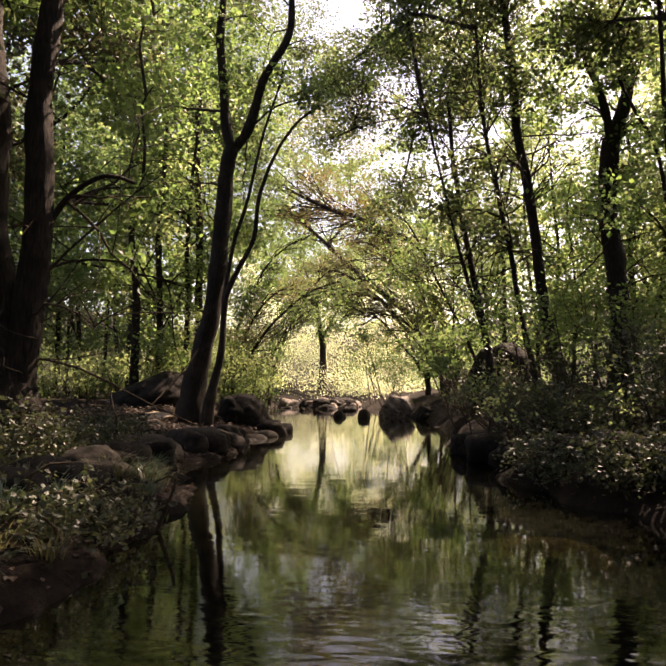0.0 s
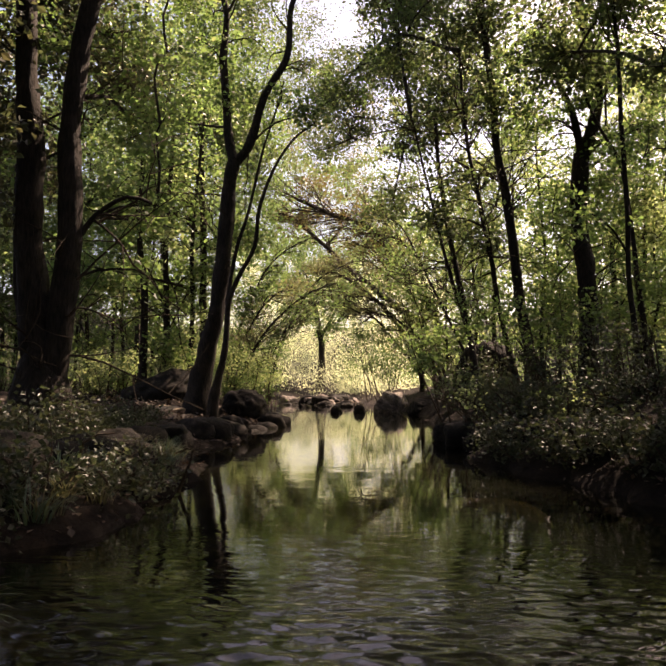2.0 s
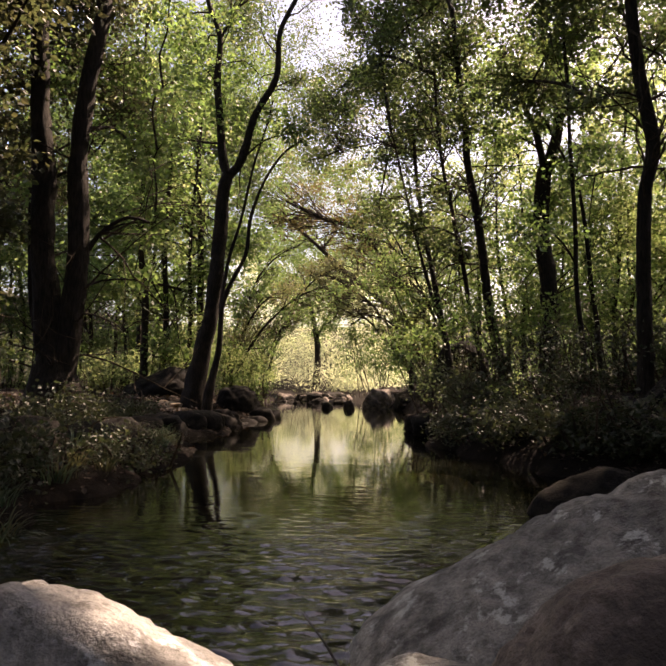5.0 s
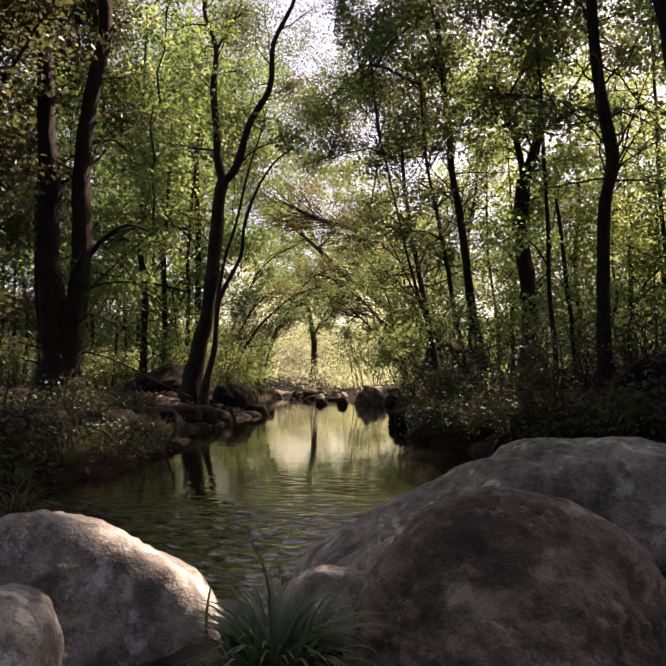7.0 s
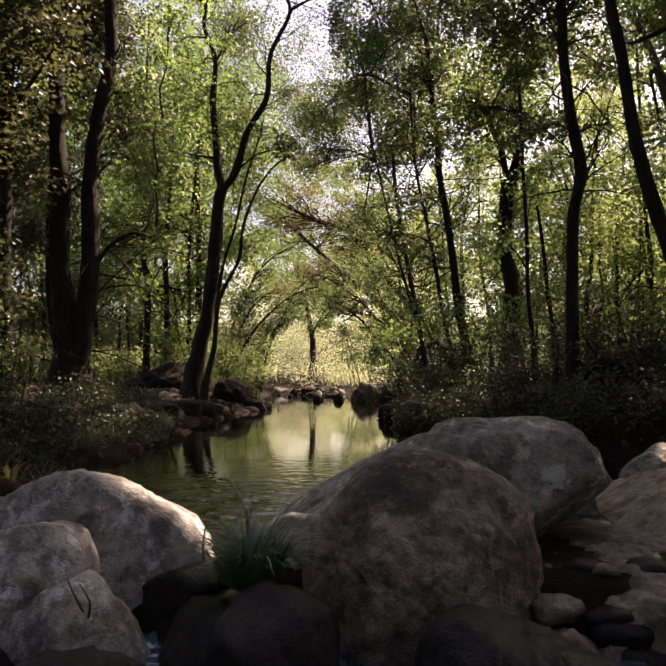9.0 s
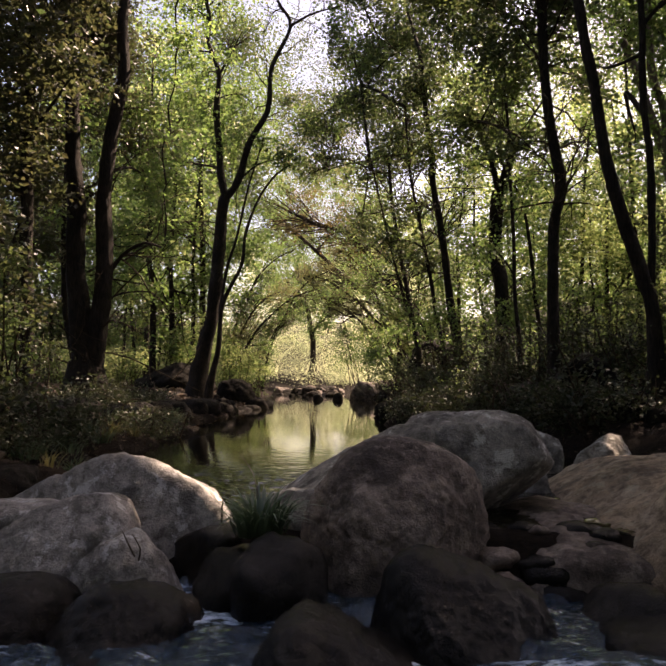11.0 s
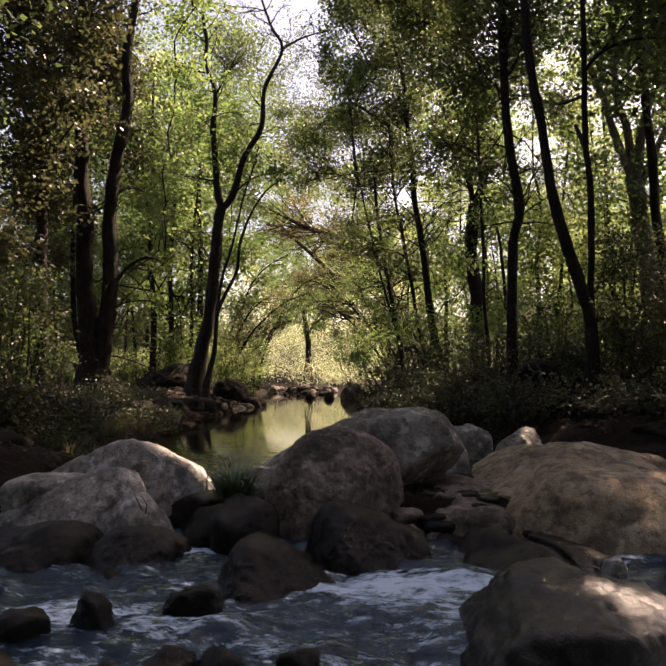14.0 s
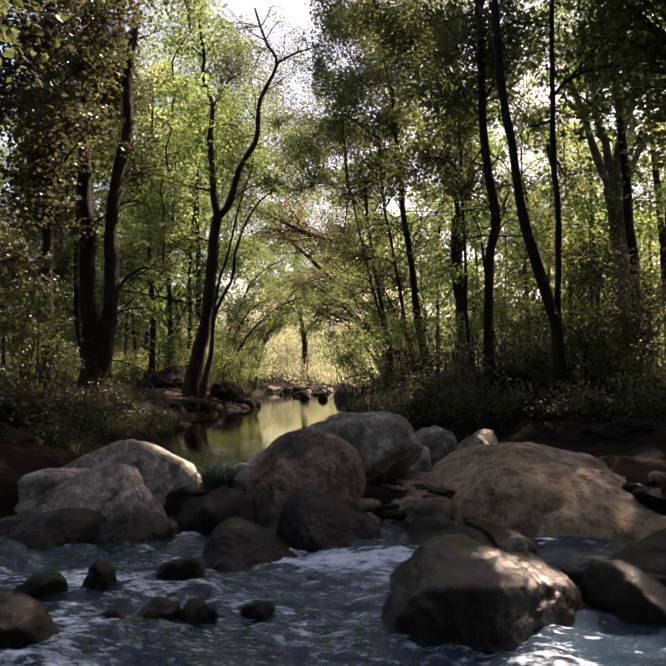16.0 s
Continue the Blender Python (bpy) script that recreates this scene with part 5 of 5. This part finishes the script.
for k in range(6):
    x0, y0 = -5.6 - 0.7 * (k % 3), 21.0 + 1.9 * k
    x1, z1 = x0 + bow.uniform(1.6, 3.4), bow.uniform(3.6, 6.2)
    arc = [(x0 + (x1 - x0) * t ** 1.3, y0 + bow.normal() * 0.2, 0.6 + z1 * (1 - (1 - t) ** 1.6)) for t in (0, 0.2, 0.4, 0.6, 0.8, 1.0)]
    hang = [(q[0] + bow.normal() * 0.4, q[1] + bow.normal() * 0.5, q[2] + bow.uniform(-0.6, 0.4), bow.uniform(0.5, 0.9)) for q in arc[1:]]
    tree("arching_tree", "leafy olive-green tree leaning out over the pool", [(arc, 0.07, 0.02)], hang, LEAF_OLIVE if k % 2 else LEAF, 0.09, 1.0, 1720 + k, BARK, "trees bowed over the pool", twigs=(12, 1.8, 0.016, 0.4))
tree("alder", "small tree at the head of the pool",
     [([(-4.82, 38.0, 1.0), (-4.78, 38.0, 3.04), (-4.95, 38.0, 4.29), (-5.33, 38.0, 6.04)], 0.24, 0.12), ([(-4.85, 38.0, 3.6), (-4.2, 38.0, 4.8), (-3.6, 38.0, 6.0)], 0.1, 0.04)],
     CROWN_FC[:2] + high((-4.8, 37.5, 4.3, 1.2), (-6.0, 37.4, 5.0, 1.2), (-3.7, 37.5, 5.0, 1.2), (-4.9, 37.3, 5.9, 1.3), (-3.2, 37.6, 6.8, 1.3), (-6.4, 37.4, 6.8, 1.2)), LEAF, 0.14, 1.3, 222)
BACK = "thin trees behind the bank"
tree("alder", "thin tree behind the bank", [([(-9.36, 22.0, 0.9), (-9.42, 22.0, 2.87), (-9.40, 22.0, 4.09), (-9.36, 22.0, 7.5)], 0.12, 0.07)], CROWN_UL[:3], LEAF, 0.13, 1.6, 223, group=BACK)
tree("alder", "thin tree behind the bank", [([(-8.27, 22.0, 0.9), (-8.32, 22.0, 2.71), (-8.46, 22.0, 4.23), (-8.57, 22.0, 8.5)], 0.11, 0.06)], CROWN_UL[3:6], LEAF, 0.13, 1.6, 224, group=BACK)
# Its two high balls are added to block sun on the bank boulder.
tree("alder", "thin tree behind the bank", [([(-6.10, 19.0, 0.8), (-6.08, 19.0, 3.41), (-6.07, 19.0, 4.73), (-6.12, 19.0, 6.34), (-6.26, 19.0, 9.6)], 0.14, 0.07)], CROWN_UL[6:] + high((-4.8, 18.8, 5.5, 1.1), (-5.2, 18.2, 4.2, 0.9)), LEAF, 0.13, 1.6, 225, group=BACK)

# ---- bushes ----
for k, b in enumerate(CROWN_UB):
    g = float(ground_height(np.array([[b[0]]]), np.array([[b[1]]]))[0, 0])
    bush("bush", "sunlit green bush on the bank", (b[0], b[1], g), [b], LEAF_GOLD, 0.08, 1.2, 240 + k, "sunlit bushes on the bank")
for k, b in enumerate(CROWN_GB):
    fx = min(b[0], float(np.interp(b[1], LEFT_Y, LEFT_X)) - 0.2) if k < 9 else max(b[0], float(np.interp(b[1], RIGHT_Y, RIGHT_X)) + 0.4)
    g = float(ground_height(np.array([[fx]]), np.array([[b[1]]]))[0, 0])
    bush("bush", "leafy green bush leaning over the pool's head", (fx, b[1], g), [b], LEAF, 0.085, 1.5, 1180 + k, "bushes round the pool's head")
for k, b in enumerate(CROWN_RB):
    g = float(ground_height(np.array([[b[0]]]), np.array([[b[1] + 0.3]]))[0, 0])
    fx = max(b[0] + 0.2, float(np.interp(b[1] + 0.3, RIGHT_Y, RIGHT_X)) + 0.5)
    g = float(ground_height(np.array([[fx]]), np.array([[b[1] + 0.3]]))[0, 0])
    bush("bush", "tall leafy bush below the wood's trunks", (fx, b[1] + 0.3, g), [b], LEAF, 0.09, 1.0, 260 + k, "bushes below the trunks")
for k, b in enumerate(CROWN_RD):
    g = float(ground_height(np.array([[b[0]]]), np.array([[b[1] + 0.2]]))[0, 0])
    bush("bush", "dark shaded bush on the bank", (b[0], b[1] + 0.2, g), [b], LEAF_SHADE if k % 2 else LEAF_DARK, 0.07, 1.2, 280 + k, "dark bushes on the bank")
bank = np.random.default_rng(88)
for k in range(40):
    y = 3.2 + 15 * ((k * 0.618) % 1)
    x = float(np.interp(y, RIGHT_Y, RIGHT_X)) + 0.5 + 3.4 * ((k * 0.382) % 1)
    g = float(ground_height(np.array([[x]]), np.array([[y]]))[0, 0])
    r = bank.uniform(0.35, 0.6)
    bush("bush", "dark shaded bush on the bank", (x, y, g), [(x - 0.1, y - 0.1, g + r * 0.8, r), (x - 0.2, y, g + r * 1.9, r * 0.8)], LEAF_SHADE, 0.075, 0.5, 700 + k, "dark bushes on the bank")
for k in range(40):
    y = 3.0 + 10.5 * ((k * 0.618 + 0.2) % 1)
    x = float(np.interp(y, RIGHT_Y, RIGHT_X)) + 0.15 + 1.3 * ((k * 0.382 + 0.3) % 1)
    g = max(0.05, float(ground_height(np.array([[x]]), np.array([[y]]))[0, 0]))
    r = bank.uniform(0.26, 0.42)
    bush("bush", "low dark bush hanging over the water", (x + 0.1, y, g), [(x - 0.15, y - 0.1, g + r * 0.5, r)], LEAF_SHADE, 0.055, 1.2, 2000 + k, "low bushes along the water")
for k in range(26):
    y = 17.5 + 9 * ((k * 0.618) % 1)
    x = float(np.interp(y, LEFT_Y, LEFT_X)) - 3.0 - 6 * ((k * 0.382) % 1)
    g = float(ground_height(np.array([[x]]), np.array([[y]]))[0, 0])
    r = bank.uniform(0.4, 0.75)
    bush("bush", "green undergrowth beneath the alders", (x, y, g), [(x, y, g + r * 0.7, r), (x + 0.2, y, g + r * 1.6, r * 0.8)], LEAF if k % 4 else LEAF_GOLD, 0.07, 0.9, 760 + k, "undergrowth beneath the alders")
for k in range(34):
    y = 0.9 + 8.2 * ((k * 0.618 + 0.2) % 1)
    x = float(np.interp(y, LEFT_Y, LEFT_X)) - 0.1 - 1.5 * ((k * 0.382 + 0.3) % 1)
    g = max(0.05, float(ground_height(np.array([[x]]), np.array([[y]]))[0, 0]))
    r = bank.uniform(0.24, 0.42)
    bush("bush", "low dark bush hanging over the water", (x - 0.1, y, g), [(x + 0.05, y - 0.1, g + r * 0.4, r)], LEAF_SHADE, 0.05, 1.2, 2060 + k, "low bushes along the water")
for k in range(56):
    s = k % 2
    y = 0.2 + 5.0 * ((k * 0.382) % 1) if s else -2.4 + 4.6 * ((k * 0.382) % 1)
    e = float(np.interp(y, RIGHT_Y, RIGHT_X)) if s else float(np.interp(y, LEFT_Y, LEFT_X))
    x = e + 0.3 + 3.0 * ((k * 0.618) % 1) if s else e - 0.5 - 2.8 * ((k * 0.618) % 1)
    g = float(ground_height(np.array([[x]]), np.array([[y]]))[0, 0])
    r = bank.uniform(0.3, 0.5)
    bush("bush", "dark shaded bush on the bank", (x, y, g), [(x, y, g + r * 0.6, r)], LEAF_SHADE, 0.07, 1.1, 1110 + k, "dark bushes on the bank")
for k in range(18):
    s = k % 2
    x = 4.9 + 3.4 * ((k * 0.618 + 0.4) % 1) if s else -2.4 - 3.0 * ((k * 0.618 + 0.4) % 1)
    y = 1.8 + 4.2 * ((k * 0.382 + 0.1) % 1) if s else -1.4 + 4.4 * ((k * 0.382 + 0.1) % 1)
    g = float(ground_height(np.array([[x]]), np.array([[y]]))[0, 0])
    w = bank.uniform(0.22, 0.5)
    boulder("bank_stone", "mossy stone on the bank, shade put into its dark colour", (x - w, x + w, y - w * 0.8, y + w * 0.8, g - w * 0.5, g + w * 0.6), ROCK_SHADED, 1500 + k, k * 31, (0, 0), 2.8, 7, 0.1, 4, "stone", "stones on the bank")
for k in range(14):
    y = -1.5 + 8.5 * ((k * 0.618) % 1)
    x = float(np.interp(y, LEFT_Y, LEFT_X)) - 1.2 - 3.4 * ((k * 0.382) % 1)
    g = float(ground_height(np.array([[x]]), np.array([[y]]))[0, 0])
    r = bank.uniform(0.3, 0.5)
    bush("bush", "dark shaded bush on the bank", (x, y, g), [(x, y, g + r * 0.7, r)], LEAF_SHADE, 0.07, 1.3, 800 + k, "dark bushes on the bank")
# Sprays take the sun-bright leaf, so their lit look is coloured in.
for k, b in enumerate(CROWN_RS):
    g = float(ground_height(np.array([[b[0] + 0.6]]), np.array([[b[1] + 0.3]]))[0, 0])
    bush("leafy_spray", "thin leafy spray catching light over the water", (b[0] + 0.6, b[1] + 0.3, g), [b], LEAF_GOLD, 0.06, 0.5, 300 + k, "sprays over the water")
for k, b in enumerate(CROWN_LG):
    g = float(ground_height(np.array([[b[0]]]), np.array([[b[1]]]))[0, 0])
    bush("bush", "low bush with yellowing leaves", (b[0], b[1], g), [b], LEAF_DARK, 0.06, 0.8, 310 + k, "low bushes")
bush("ivy_thicket", "dense thicket of ivy and briars catching flecks of sun", (-3.2, 2.2, 0.3), [(-2.95, 2.0, 2.0, 0.42), (-3.15, 2.1, 2.35, 0.36), (-3.3, 2.2, 1.55, 0.45), (-3.6, 2.3, 2.0, 0.5), (-3.2, 1.9, 1.1, 0.4)], LEAF_DARK, 0.07, 2.0, 1750, category="thicket")


def far_foliage(name, label, crown, leaf, size, cover, seed):
    rng = np.random.default_rng(seed)
    parts = []
    for x, y, z, r in crown:
        n = int(cover * math.pi * r * r / (0.45 * size * size))
        clump = np.array([x, y, z]) + in_ball(rng, max(3, n // 60)) * [r, r, r]
        parts.append(clump[rng.integers(0, len(clump), n)] + rng.normal(size=(n, 3)) * [0.45, 0.45, 0.3])
    ob = new(name, mesh_of(name, *leaf_mesh(rng, np.vstack(parts), size), leaf, False))
    return tagged(ob, label, "woods", kind="stuff")


far_foliage("far_woods", "yellow-green woods beyond the pool, sun haze put into the leaf colour", [q for q in CROWN_FC[2:] if q[2] < 8], LEAF_HAZE_LIT, 0.07, 0.5, 331)
far_foliage("far_woods", "green treetops beyond the pool", [q for q in CROWN_FC[2:] if q[2] >= 8], LEAF, 0.085, 0.9, 345)
veil = np.random.default_rng(41)
tops = [(float(-0.14 * y + veil.uniform(-7, 7)), y, float(veil.uniform(9, 25)), 2.4) for y in veil.uniform(48, 62, 30).tolist()]
far_foliage("far_woods", "thin sunlit treetops against the sky", tops, LEAF, 0.18, 0.24, 337)
crest = [(float(veil.uniform(-9.2, -5.4)), float(veil.uniform(25, 31)), float(veil.uniform(9.5, 20.5)), 1.7) for k in range(17)]
far_foliage("far_woods", "green treetops beside the gap over the pool, dimmed by a darker leaf colour", crest, LEAF_DARK, 0.15, 1.15, 342)
lofty = [(float(veil.uniform(0.0, 8.0)), float(veil.uniform(22, 31)), float(veil.uniform(10.5, 23)), 1.9) for k in range(17)]
far_foliage("far_woods", "high sunlit treetops behind the shady wood", lofty, LEAF, 0.15, 0.5, 344)
fringe = [(float(veil.uniform(-9.5, -2.5)), float(veil.uniform(35, 44)), float(veil.uniform(15, 27)), 2.0) for k in range(14)]
far_foliage("far_woods", "thin leafy treetops fringing the gap of sky", fringe, LEAF_DARK, 0.15, 0.6, 346)
glow = [(float(veil.uniform(-9.6, -5.8)), float(veil.uniform(26, 29)), float(veil.uniform(11.0, 20.5)), 1.3) for k in range(15)]
far_foliage("far_woods", "yellow-green sunlit treetops behind the forked alder", glow, LEAF, 0.13, 0.95, 347)
arch = [(float(veil.uniform(-7.2, -0.2)), float(veil.uniform(33, 37)), float(veil.uniform(11.5, 16.5)), 1.3) for k in range(16)]
far_foliage("far_woods", "thin olive treetops above the bowed trees", arch, LEAF_OLIVE, 0.12, 0.55, 348)
screen = [(float(veil.uniform(-17, -8.5)), float(veil.uniform(23, 29)), float(veil.uniform(8, 17)), 2.3) for k in range(14)]
far_foliage("far_woods", "tall green treetops behind the bank", screen, LEAF, 0.14, 0.75, 341)
far_foliage("far_woods", "tall sunlit trees behind the bank", CROWN_FL, LEAF, 0.14, 0.9, 332)
far_foliage("far_woods", "sunlit foliage behind the shady wood", CROWN_FR, LEAF_GOLD, 0.14, 0.8, 333)
ring = np.random.default_rng(5)
# Unseen foliage added behind the view to block low skylight.
hedge = [(float(26 * math.cos(a) * ring.uniform(0.8, 1.2)), float(-6 + 20 * math.sin(a) * ring.uniform(0.8, 1.1)), float(ring.uniform(0, 19)), 3.2) for a in ring.uniform(math.pi * 0.9, math.pi * 2.1, 130)]
far_foliage("unseen_woods", "unseen woods added round the valley to block low sky", hedge, LEAF_DARK, 0.45, 1.4, 334)


behind = [(float(1.5 + 15 * math.cos(a) * ring.uniform(0.85, 1.2)), float(-7 + 11.5 * math.sin(a) * ring.uniform(0.9, 1.2)), float(ring.uniform(0.5, 16)), 2.4) for a in ring.uniform(math.pi * 1.0, math.pi * 2.0, 150)]
far_foliage("unseen_woods", "unseen woods added behind to keep the stones' fronts dark", behind, LEAF_DARK, 0.34, 1.5, 343)


def grown_tree(label, x, y, height, low, wide, leaf, size, cover, seed, group):
    """A forest tree of that height whose crown begins at low, on the ground at x, y."""
    rng = np.random.default_rng(seed)
    g = float(ground_height(np.array([[x]]), np.array([[y]]))[0, 0])
    lean = rng.normal(size=2) * 0.05 * height
    pts = [(x + lean[0] * t ** 1.5 + rng.normal() * 0.08, y + lean[1] * t ** 1.5, g + height * t) for t in (0, 0.2, 0.4, 0.6, 0.8, 1.0)]
    balls = []
    for k in range(9):
        t = low + (1 - low) * (k + 0.5) / 9
        w = wide * (1.15 - 0.6 * abs(t - 0.55))
        a = rng.uniform(0, 2 * np.pi)
        balls.append((x + lean[0] * t ** 1.5 + 0.7 * w * math.cos(a), y + 0.7 * w * math.sin(a), g + height * t, w * rng.uniform(0.6, 0.95)))
    r = height * 0.0095 * rng.uniform(0.7, 1.2)
    return tree("woodland_tree", label, [(pts, r, r * 0.25)], balls, leaf, size, cover, seed, group=group)


grove = np.random.default_rng(31)
for k in range(26):
    y = 17.5 + 15 * ((k * 0.618) % 1)
    x = float(np.interp(y, LEFT_Y, LEFT_X)) - 2.2 - 13 * ((k * 0.382 + 0.1) % 1)
    grown_tree("slim leafy tree in the sunlit woods behind the bank", x, y, grove.uniform(8, 13), 0.12, grove.uniform(1.4, 2.1), LEAF if k % 3 else LEAF_GOLD, 0.135, 0.7, 600 + k, "woods behind the bank")
for k in range(28):
    y = 16.5 + 16 * ((k * 0.618 + 0.3) % 1)
    x = float(np.interp(y, RIGHT_Y, RIGHT_X)) + 2.0 + 14 * ((k * 0.382 + 0.5) % 1)
    grown_tree("slim leafy tree in the depth of the wood", x, y, grove.uniform(7, 12), 0.12, grove.uniform(1.3, 2.0), LEAF if k % 3 else LEAF_GOLD, 0.135, 0.6, 640 + k, "depth of the wood")
belt = []
for k in range(230):
    x = -80 + 145 * ((k * 0.618) % 1)
    y = 76 + 32 * ((k * 0.382) % 1)
    mid = math.exp(-((x + 0.13 * y) / 12.0) ** 2)
    belt.append((x, y, 0.32 * (y - 58) * (1 - mid) + 2 + float(ring.uniform(0.0, 1.0)) * (34 - 4 * mid), 4.6))
far_foliage("far_woods", "distant sunlit hillside of trees", belt, LEAF, 0.52, 1.0, 335)
# Added trees beside and behind the view; they only cast shade.
for k, (x, y, h) in enumerate([(-8.2, -1.8, 13), (10.4, -0.8, 12), (-9.5, 2.5, 14), (10.5, 4.0, 13), (-7.5, -10.5, 13), (10.0, -9.5, 13), (-1.5, -15.5, 13), (5.0, -16.0, 13)]):
    grown_tree("tall alder added beside the view only to shade the stream", x, y, h, 0.35, 4.0, LEAF_DARK, 0.15 if k < 4 else 0.28, 1.2 if k < 4 else 1.6, 900 + k, "alders shading the stream")
# High crowns added here so less sun reaches the bank below.
for k in range(6):
    x, y = 8.0 + 7 * ((k * 0.618) % 1), 8.0 + 13 * ((k * 0.382 + 0.2) % 1)
    grown_tree("tall alder added in the wood to block sun over the bank", x, y, 15.5, 0.72, 2.7, LEAF, 0.14, 0.75, 930 + k, "tall alders of the wood")
thicket = []
for k in range(70):
    y = 22 + 22 * ((k * 0.618) % 1)
    s = 1 if k % 2 else -1
    e = float(np.interp(y, RIGHT_Y, RIGHT_X)) + 1.2 if s > 0 else float(np.interp(y, LEFT_Y, LEFT_X)) - 1.2
    x = e + s * 16 * ((k * 0.382) % 1) ** 1.3
    thicket.append((x, y, float(ring.uniform(0.6, 3.2)), 1.5))
glade = []
for k in range(46):
    glade.append((-16 + 18 * ((k * 0.618) % 1), 41 + 16 * ((k * 0.382) % 1), float(ring.uniform(1.0, 7.5)), 1.6))
for k in range(18):
    glade.append((-4.2 + 5.0 * ((k * 0.618) % 1), 33.5 + 7 * ((k * 0.382) % 1), float(ring.uniform(0.3, 1.2)), 0.75))
for k in range(30):
    glade.append((-17 + 20 * ((k * 0.618) % 1), 52 + 10 * ((k * 0.382) % 1), float(ring.uniform(4.0, 12.0)), 2.1))
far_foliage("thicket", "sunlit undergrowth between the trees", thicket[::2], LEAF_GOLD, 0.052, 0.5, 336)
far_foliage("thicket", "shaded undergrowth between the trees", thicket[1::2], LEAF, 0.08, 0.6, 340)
# Both glade thickets take the haze-bright leaf colour.
far_foliage("thicket", "pale yellow-green thicket beyond the pool, sun haze put into its colour", glade[::2], LEAF_HAZE_LIT, 0.06, 0.42, 338)
far_foliage("thicket", "thicket beyond the pool, sun haze put into its colour", glade[1::2], LEAF_HAZE_LIT, 0.07, 0.36, 339)

# ---- grasses, litter, sticks ----
grass_tuft("sedge_tuft", "lush dark green sedge between the boulders", (0.68, -1.4, 0.06), 210, 0.36, 0.017, GRASS, 400, 0.15, 1.0, (0.0, -0.15))
rg = np.random.default_rng(77)
for k in range(56):
    y = rg.uniform(0.8, 7.6)
    x = np.interp(y, LEFT_Y, LEFT_X) - rg.uniform(0.0, 1.3)
    z = float(ground_height(np.array([[x]]), np.array([[y]]))[0, 0])
    grass_tuft("bank_sedge", "half-dry sedge drooping from the bank", (float(x), float(y), z), 34, rg.uniform(0.22, 0.42), 0.010, GRASS if k % 3 else GRASS_DRY, 410 + k, 0.12, 1.1, (0.5, -0.2))["group"] = "sedges on the bank"


def litter(name, label, x0, x1, y0, y1, n, size, seed):
    rng = np.random.default_rng(seed)
    x, y = rng.uniform(x0, x1, n), rng.uniform(y0, y1, n)
    z = ground_height(x[None], y[None])[0] + rng.uniform(0.0, 0.03, n)
    keep = z > 0.03
    v, f = leaf_mesh(rng, np.stack([x, y, z], 1)[keep], size, 6.0)
    return tagged(new(name, mesh_of(name, v, f, LITTER, False)), label, "leaf litter", kind="stuff")


litter("leaf_litter", "brown fallen leaves on the bank", -8, -2.5, 8, 18, 9000, 0.09, 501)
litter("leaf_litter", "brown fallen leaves on the bank", -7, -1.6, 0, 8, 2600, 0.06, 502)
litter("leaf_litter", "brown fallen leaves below the wood", 1.0, 8, 2, 16, 3500, 0.07, 503)


def stick(name, label, pts, r, seed):
    path = smooth_path(pts, 0.1)
    ob = new(name, mesh_of(name, *tube(path - path[0], np.linspace(r, r * 0.4, len(path)), 7, 0.12, seed), BARK_PALE))
    ob.location = path[0]
    return tagged(ob, label, "stick")


stick("stick", "pale dead stick leaning on the bank", [(-4.12, 3.0, 0.2), (-3.9, 3.0, 0.55), (-3.64, 3.0, 1.1)], 0.025, 1)
stick("twig", "thin dark dead twig on a pale stone", [(0.1, -1.72, 0.0), (0.07, -1.74, 0.07), (0.04, -1.74, 0.13)], 0.006, 2)
stick("twig", "thin dark dead twig on a pale stone", [(0.12, -1.72, -0.02), (0.14, -1.75, 0.05), (0.1, -1.76, 0.12)], 0.005, 3)
stick("twig", "short dead stalk beside the sedge", [(0.36, -1.02, 0.0), (0.36, -1.02, 0.12), (0.37, -1.01, 0.2)], 0.008, 4)
stick("twig", "long bent stalk leaning out of the sedge", [(0.66, -1.3, 0.2), (0.6, -1.22, 0.36), (0.5, -1.16, 0.47)], 0.005, 5)
boulder("rapid_stone", "small sunlit stone splashed white by the rapid", (3.0, 3.14, -2.88, -2.74, -0.3, 0.05), ROCK_PALE, 1801, 20, (0, 0), 3.0, 6, 0.1, 4, "stone")
